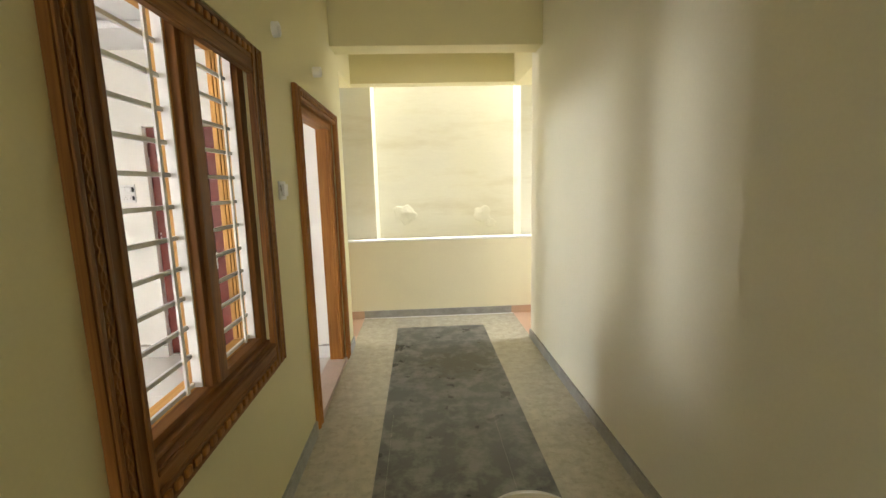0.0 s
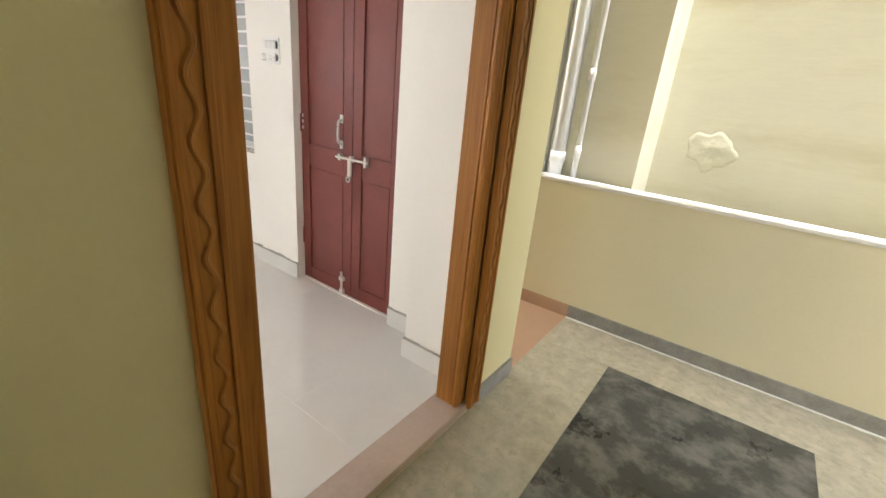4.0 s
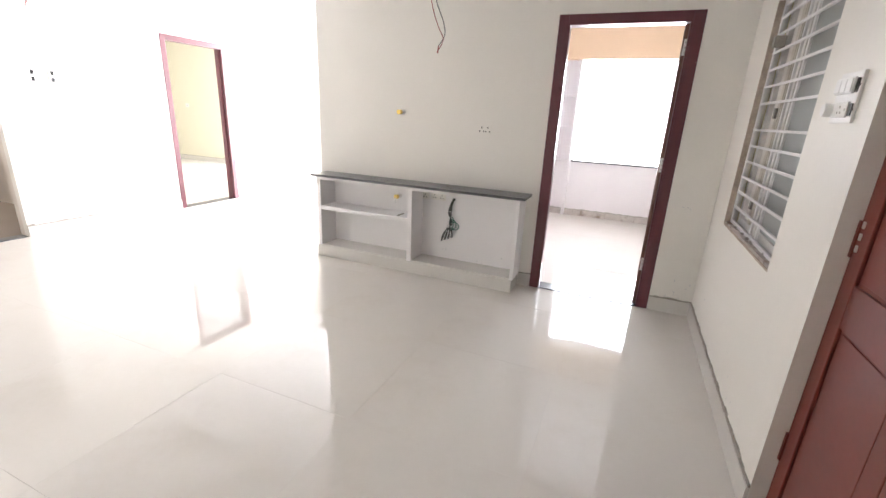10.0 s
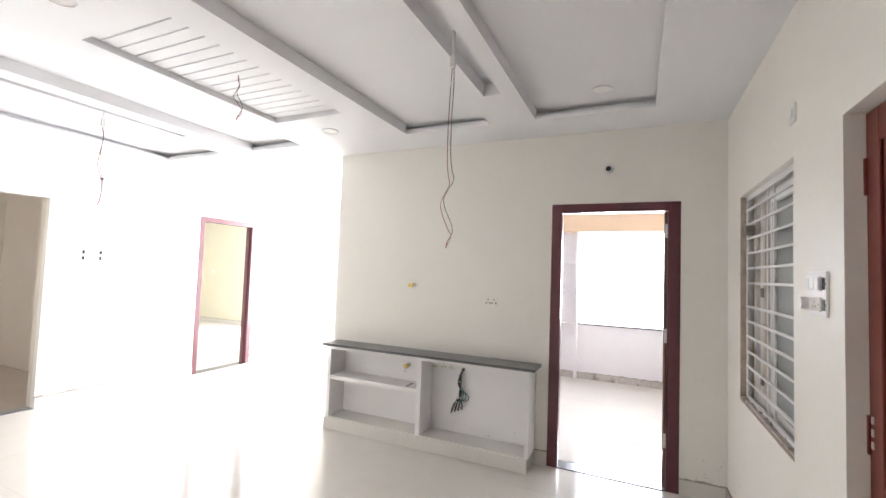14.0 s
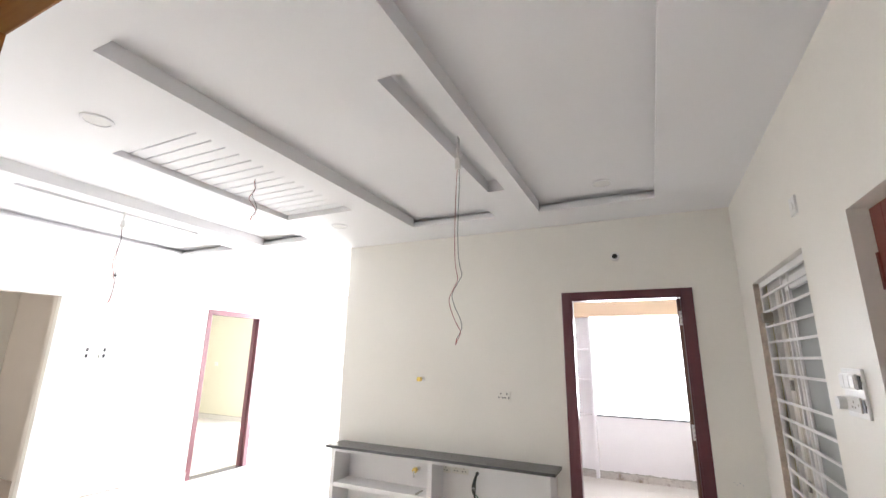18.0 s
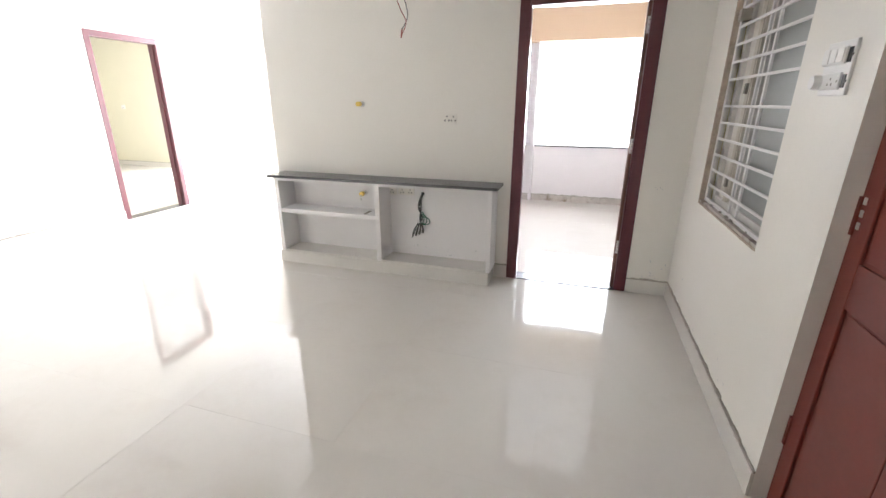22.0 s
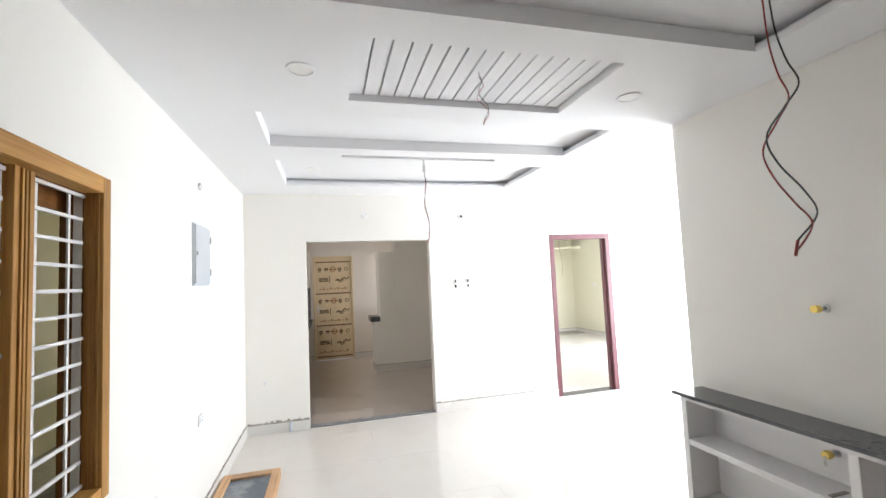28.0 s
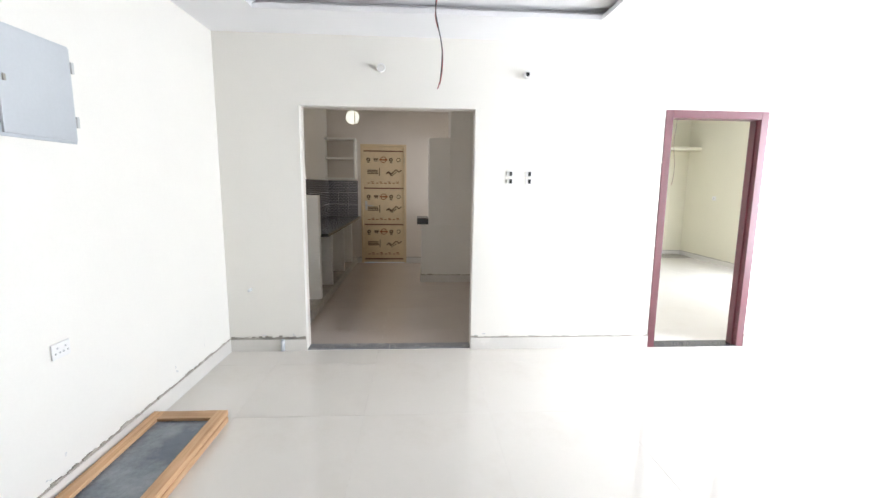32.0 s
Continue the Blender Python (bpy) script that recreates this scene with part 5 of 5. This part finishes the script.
part("lever_handle", tube([(-1.333, -6.205, 1.06), (-1.333, -6.205, 1.062), (-1.458, -6.205, 1.055)], 0.009), steel, kd, smooth=True)
part("lock_plate", boxes((-1.353, -1.313, -6.24, -6.232, 0.98, 1.14), bevel=0.003), steel, kd)

solo("counter_plinth", boxes((-1.155, -0.661, -6.229, YS - 0.142, -0.01, 0.10)), mortar, "brownish cement plinth under the kitchen counter", "plinth")
kc = thing("kitchen_counter", (-0.92, -4.7, 0.1), "white masonry counter supports under a dark granite top", "counter")
part("end_wall", boxes((-1.14, -0.661, -3.36, -3.26, 0.10, 1.31), bevel=0.004), wall_white, kc)
for y in (-4.02, -4.95, -5.75):
    part("support", boxes((-1.13, -0.661, y - 0.06, y, 0.10, 0.822), bevel=0.003), wall_white, kc)
# back panel, a darker grey than the supports
part("back", boxes((-0.670, -0.6615, -6.228, -3.362, 0.101, 0.822)), cement, kc, "grey back panel under the worktop, darker than the supports")
solo("granite_top", boxes((-1.225, -0.661, -6.229, -3.362, 0.824, 0.86), bevel=0.004), granite, "dark granite kitchen worktop", "worktop")
random.seed(8)
bs = thing("backsplash", (-0.92, -6.22, 0.86), "grey patterned wall tiles above the kitchen worktop", "wall tiles", kind="structure")
for i in range(3):
    for j in range(3):
        part("tile", boxes((-1.19 + 0.176 * i + 0.002, -1.19 + 0.176 * (i + 1) - 0.002, -6.229, -6.221, 0.862 + 0.215 * j, 1.073 + 0.215 * j), bevel=0.0015), kit_tile, bs)
for i in range(9):
    for j in range(3):
        part("tile", boxes((-0.661, -0.669, -6.218 + 0.314 * i, -5.908 + 0.314 * i, 0.862 + 0.215 * j, 1.073 + 0.215 * j), bevel=0.0015), kit_tile, bs)
pipe = thing("waste_trap", (-1.08, -3.42, 0.6), "dark waste pipe under the kitchen counter", "pipe")
part("pipe", tube([(-1.05, -3.42, 0.80), (-1.05, -3.42, 0.62)], 0.03, 10), black, pipe, smooth=True)
part("elbow", tube([(-1.05, -3.42, 0.63), (-0.90, -3.40, 0.60)], 0.022, 10), black, pipe, smooth=True)

sh = thing("wall_shelf", (-0.85, -6.1, 1.87), "white masonry wall shelf with two compartments", "shelf")
for z in (1.52, 1.87, 2.20):
    part("board", boxes((-1.155, -0.661, -6.229, -5.98, z, z + 0.03), bevel=0.002), wall_white, sh)
part("side", boxes((-1.185, -1.155, -6.229, -5.98, 1.52, 2.23), bevel=0.002), wall_white, sh)
part("back", boxes((-1.155, -0.661, -6.229, -6.222, 1.55, 2.2)), kit_white, sh)

pier = thing("storage_pier", (-2.9, -4.9, 0), "white masonry storage pier with a granite ledge in the kitchen", "storage wall")
part("low_wall", boxes((-2.735, -2.425, -5.1, -4.62, 0.96, 2.11), bevel=0.004), wall_white, pier)
part("base_wall", boxes((-3.398, -2.325, -5.1, -4.621, 0.0, 0.86), bevel=0.004), wall_white, pier)
part("tall_wall", boxes((-3.398, -2.735, -5.1, -4.62, 0.96, 2.719), bevel=0.004), wall_white, pier)
part("middle", boxes((-3.398, -2.425, -5.1, -4.622, 0.86, 0.96)), wall_white, pier)
part("ledge", boxes((-2.425, -2.257, -5.1, -4.63, 0.865, 0.955), bevel=0.003), granite, pier, "dark granite ledge")
skirt("baseboard_storage", [(-3.398, -4.62, -2.325, -4.62, 0, 1), (-2.325, -5.1, -2.325, -4.62, 1, 0)], 0.105, 0.012, skirting, "cream skirting round the storage pier with a ragged mortar edge")
ex = thing("exhaust_hole", (-1.115, -6.23, 2.60), "round exhaust opening with bright daylight behind", "vent")
part("ring", disc((-1.115, -6.229, 2.605), (0, 1, 0), 0.135, 0.012, 28, 0.118), kit_white, ex)
part("daylight", disc((-1.115, -6.229, 2.605), (0, 1, 0), 0.117, 0.004, 28), glow_mat("daylight_behind_vent", (1.0, 0.97, 0.80), 0.8), ex, "bright daylight")
part("bar", boxes((-1.16, -1.145, -6.224, -6.219, 2.50, 2.71)), cement, ex)

# ---- bedroom with the bright window ----
ni = thing("niche_shelf", (-6.9, 2.3, 0), "open white masonry shelf niche beside the bedroom window", "shelf")
part("upright", boxes((-7.079, -6.95, 2.550, 2.588, 0.02, 2.11), bevel=0.003), bed_pink, ni)
part("upright", boxes((-7.079, -6.95, 2.16, 2.195, 0.02, 2.11), bevel=0.003), bed_pink, ni)
for z in (0.77, 1.235, 1.65):
    part("shelf", boxes((-7.079, -6.955, 2.195, 2.550, z, z + 0.025), bevel=0.003), bed_pink, ni)
wv = thing("window_3", (-7.1, 3.2, 0.8), "bright overexposed bedroom window with a dark stone sill", "window", kind="structure")
part("window_sill", boxes((-7.25, -7.055, 2.592, 3.848, 0.775, 0.795)), granite, wv)
for y, z in ((2.70, 1.96), (2.70, 0.93), (2.86, 0.86), (3.70, 1.96)):
    part("holdfast", boxes((-7.12, -7.10, y, y + 0.02, z, z + 0.035), bevel=0.002), alu, wv)

# ---- yellow bedroom ----
lo = thing("loft_shelf", (-7.0, -7.3, 2.1), "pale yellow concrete loft shelf along the bedroom wall", "loft shelf")
part("slab", boxes((-7.998, -3.56, -7.268, -6.86, 2.20, 2.26), bevel=0.003), bed_yellow, lo)
solo("bathroom_kerb", boxes((-7.95, -5.0, -7.255, -6.84, 0.0, 0.02), bevel=0.003), cement, "low grey cement slab on the bedroom floor", "slab")
wall_socket("wall_socket", (-8.0, -6.35, 1.25), (1, 0, 0), 0.10, 0.08, "white socket plate on the yellow wall", pins(0, 0))

pendant("hanging_wire", -6.65, -5.6, 2.899, 1.52, 0.05, "thin wire hanging from the bedroom ceiling", 0.0)

# ---- pipes ----
for x, y, r, m, lab in ((-0.86, 5.0, 0.042, pvc, "wide white drain pipe in the light shaft"), (-0.735, 5.0, 0.018, pvc, "thin white water pipe in the light shaft"), (-0.955, 5.005, 0.030, alu, "grey drain pipe in the light shaft")):
    root = thing("drain_pipe", (x, y, -3.0), lab, "pipe", group="pipes in the light shaft")
    run = part("pipe", tube([(x, y, -3.0), (x, y, 7.7)], r, 14), m, root, smooth=True)
    for z in ((0.95, 2.2) if r > 0.02 else (1.0, 1.45)):
        part("collar", tube([(x, y, z), (x, y, z + 0.07)], r * 1.18, 14), m, run, smooth=True)
st = thing("pipe_stub", (-1.111, YS + 0.03, 0.06), "grey water pipe stub at the skirting", "pipe")
part("pipe", tube([(-1.111, YS + 0.013, 0.10), (-1.111, YS + 0.03, 0.09), (-1.111, YS + 0.032, 0.012)], 0.018, 10), db_grey, st, smooth=True)
st = thing("pipe_stub", (-0.857, YS, 0.545), "small white pipe stub low on the wall", "pipe")
part("pipe", tube([(-0.857, YS, 0.545), (-0.857, YS + 0.04, 0.545)], 0.013, 10), pvc, st, smooth=True)

# ---- floor tiles and corridor slabs ----


def tile_mesh(name, w, d, t, material, bevel=0.0012):
    return finish(name, box(bmesh.new(), -w / 2, w / 2, -d / 2, d / 2, -t, 0.0, bevel=0), material)


TS, GAP, TILT = 0.80, 0.0005, 0.0013   # tile size, joint, uneven laying
random.seed(3)
shared = {}


def lay(parent, name, x0, x1, y0, y1, ox, oy, size, material, z, t=0.012):
    """Tiles over a rectangle on a grid with origin (ox, oy); cut tiles at the edges share meshes by size."""
    i0, i1 = math.floor((x0 - ox) / size), math.ceil((x1 - ox) / size)
    j0, j1 = math.floor((y0 - oy) / size), math.ceil((y1 - oy) / size)
    for i in range(i0, i1):
        for j in range(j0, j1):
            a, b = max(x0, ox + i * size) + GAP / 2, min(x1, ox + (i + 1) * size) - GAP / 2
            c, d = max(y0, oy + j * size) + GAP / 2, min(y1, oy + (j + 1) * size) - GAP / 2
            if b - a < 0.01 or d - c < 0.01:
                continue
            key = (round(b - a, 3), round(d - c, 3), material.name)
            if key not in shared:
                shared[key] = tile_mesh(name, b - a, d - c, t, material)
            ob = new(name, shared[key])
            ob.location = ((a + b) / 2, (c + d) / 2, z)
            ob.rotation_euler = (random.uniform(-TILT, TILT), random.uniform(-TILT, TILT), 0)
            ob.parent = parent


lay(floor_ob, "floor_tile", -7.25, XI, YS, YT, -1.93, 1.557, TS, tile_floor, 0.0)
lay(floor_ob, "floor_tile", XT, XI, YT, YN + 0.045, -1.93, 1.557, TS, tile_floor, 0.0)
lay(floor_ob, "floor_tile", -7.08, XT - 0.14, YT + 0.14, YN, -1.93, 1.557, TS, tile_floor, 0.0)
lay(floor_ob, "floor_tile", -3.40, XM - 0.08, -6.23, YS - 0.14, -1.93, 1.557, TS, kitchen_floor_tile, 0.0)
lay(floor_ob, "floor_tile", -8.0, -3.55, -7.27, YS - 0.14, -1.93, 1.557, TS, tile_floor, 0.0)


def slab_piece(name, x0, x1, y0, y1, material, label=""):
    bm = box(bmesh.new(), x0 + 0.0008, x1 - 0.0008, y0 + 0.0008, y1 - 0.0008, ZF - 0.012, ZF)
    return part(name, bm, material, corridor_ob, label)


ys = (-6.0, -4.3, -2.6, -0.9, 0.92, 2.745, 4.455)
for a, b in zip(ys, ys[1:]):
    if b < 2.8:
        slab_piece("stone_slab", -0.145, -0.086, a, b, granite_black, "black stone border strip")
        slab_piece("stone_slab", -0.086, 0.55, a, b, granite_black, "dusty black stone slab")
        slab_piece("stone_slab", 0.55, 0.745, a, b, granite_black, "black stone border strip")
    else:
        slab_piece("stone_slab", -0.145, 0.745, a, b, granite_black, "dusty black stone slab")
    slab_piece("stone_slab", XO, -0.145, a, b, granite_side, "buff grey stone slab")
    slab_piece("stone_slab", 0.745, XE, a, min(b, YW), granite_side, "buff grey stone slab")
slab_piece("stone_slab", 0.745, XE, YW, 4.455, granite_side, "buff grey stone slab")
slab_piece("stone_slab", XO, 0.35, 4.455, YP, granite_side, "buff grey stone slab")
slab_piece("stone_slab", 0.35, XE, 4.455, YP, granite_side, "buff grey stone slab")
lay(corridor_ob, "pink_tile", -4.75, XO, YW, YP, XO, YP, 0.6, pink_tile, ZF)
lay(corridor_ob, "pink_tile", XE, 2.6, YW, YP, XE, YP, 0.6, pink_tile, ZF)

# ---- corridor bucket ----
bk = thing("bucket", (0.47, 1.365, ZF), "cream plastic bucket with a steel handle on the corridor floor", "bucket")
bm = bmesh.new()
rings = []
for r, z in ((0.115, 0.0), (0.118, 0.01), (0.155, 0.33), (0.168, 0.34), (0.168, 0.355), (0.152, 0.355), (0.145, 0.33), (0.108, 0.02)):
    rings.append([bm.verts.new((0.47 + r * math.cos(2 * math.pi * k / 28), 1.365 + r * math.sin(2 * math.pi * k / 28), ZF + z)) for k in range(28)])
for r0, r1 in zip(rings, rings[1:]):
    for k in range(28):
        bm.faces.new([r0[k], r0[(k + 1) % 28], r1[(k + 1) % 28], r1[k]])
bm.faces.new(rings[0])
bm.faces.new(rings[-1])
part("body", bm, base_mat("cream_plastic", (0.62, 0.56, 0.44), 0.4, spread=0.06), bk, smooth=True)
part("handle", tube(smooth_line([(0.47 + 0.178 * math.cos(a), 1.365 + 0.178 * math.sin(a) * 0.9, ZF + 0.335 + 0.02 * math.sin(a)) for a in [math.pi * k / 8 for k in range(9)]], 5), 0.006), steel, bk, smooth=True)

# ---- smudges of mortar and dirt on the walls ----
smudge_mat = base_mat("grey_wall_smudge", (0.69, 0.69, 0.68), 0.8, spread=0.15, scale=20, fine=90, bump=0.2)


def smudges(name, spots, place, label):
    """Thin uneven daubs on a wall: spots of (u, z, size)."""
    bm = bmesh.new()
    for u, z, r in spots:
        n = 9
        ang = random.random() * 6.3
        ring = []
        for k in range(n):
            a = 2 * math.pi * k / n
            q = r * (0.45 + 0.75 * random.random())
            du, dz = q * math.cos(a) * 1.5, q * math.sin(a) * 0.55
            ring.append(bm.verts.new(place(u + du * math.cos(ang) - dz * math.sin(ang), z + du * math.sin(ang) + dz * math.cos(ang))))
        bm.faces.new(ring)
    return solo(name, bm, smudge_mat, label, "smudge", kind="structure")


random.seed(11)
spots = [(0.95 + random.gauss(0, 0.09), 0.42 + random.gauss(0, 0.06), 0.008 + 0.024 * random.random() ** 2) for k in range(26)]
spots += [(0.55 + random.gauss(0, 0.05), 0.50 + random.gauss(0, 0.04), 0.005 + 0.008 * random.random()) for k in range(9)]
spots += [(random.uniform(-1.6, 0.9), 0.13 + 0.1 * random.random() ** 2, 0.006 + 0.007 * random.random()) for k in range(10)]
smudges("wall_smudges_east", spots, lambda u, z: (XI - 0.0005, u, z), "grey dirt smudges low on the front wall")
spots = [(3.70 + random.uniform(-0.03, 0.2), 0.12 + 0.14 * random.random() ** 2, 0.004 + 0.005 * random.random()) for k in range(9)]
spots += [(3.745 + 0.016 * k, 0.80 - 0.012 * (k % 2), 0.005) for k in range(4)]
smudges("wall_smudges_television", spots, lambda u, z: (XT + 0.0005, u, z), "small mortar daubs above the skirting")
spots = [(random.uniform(-3.8, -2.3), 0.12 + 0.30 * random.random() ** 2, 0.004 + 0.006 * random.random()) for k in range(12)]
smudges("wall_smudges_north", spots, lambda u, z: (u, YN - 0.0005, z), "small mortar daubs above the skirting")
spots = [(-2.85, 0.14, 0.014), (-2.78, 0.125, 0.01), (-0.95, 0.14, 0.012), (-1.2, 0.14, 0.012), (-3.3, 0.125, 0.008)]
smudges("wall_smudges_south", spots, lambda u, z: (u, YS + 0.0005, z), "small mortar daubs above the skirting")
spots = [(random.uniform(1.85, 2.55), random.uniform(0.13, 0.2), 0.004 + 0.005 * random.random()) for k in range(8)]
smudges("wall_smudges_console", spots, lambda u, z: (XT + 0.0065, u, z), "small mortar daubs inside the console")
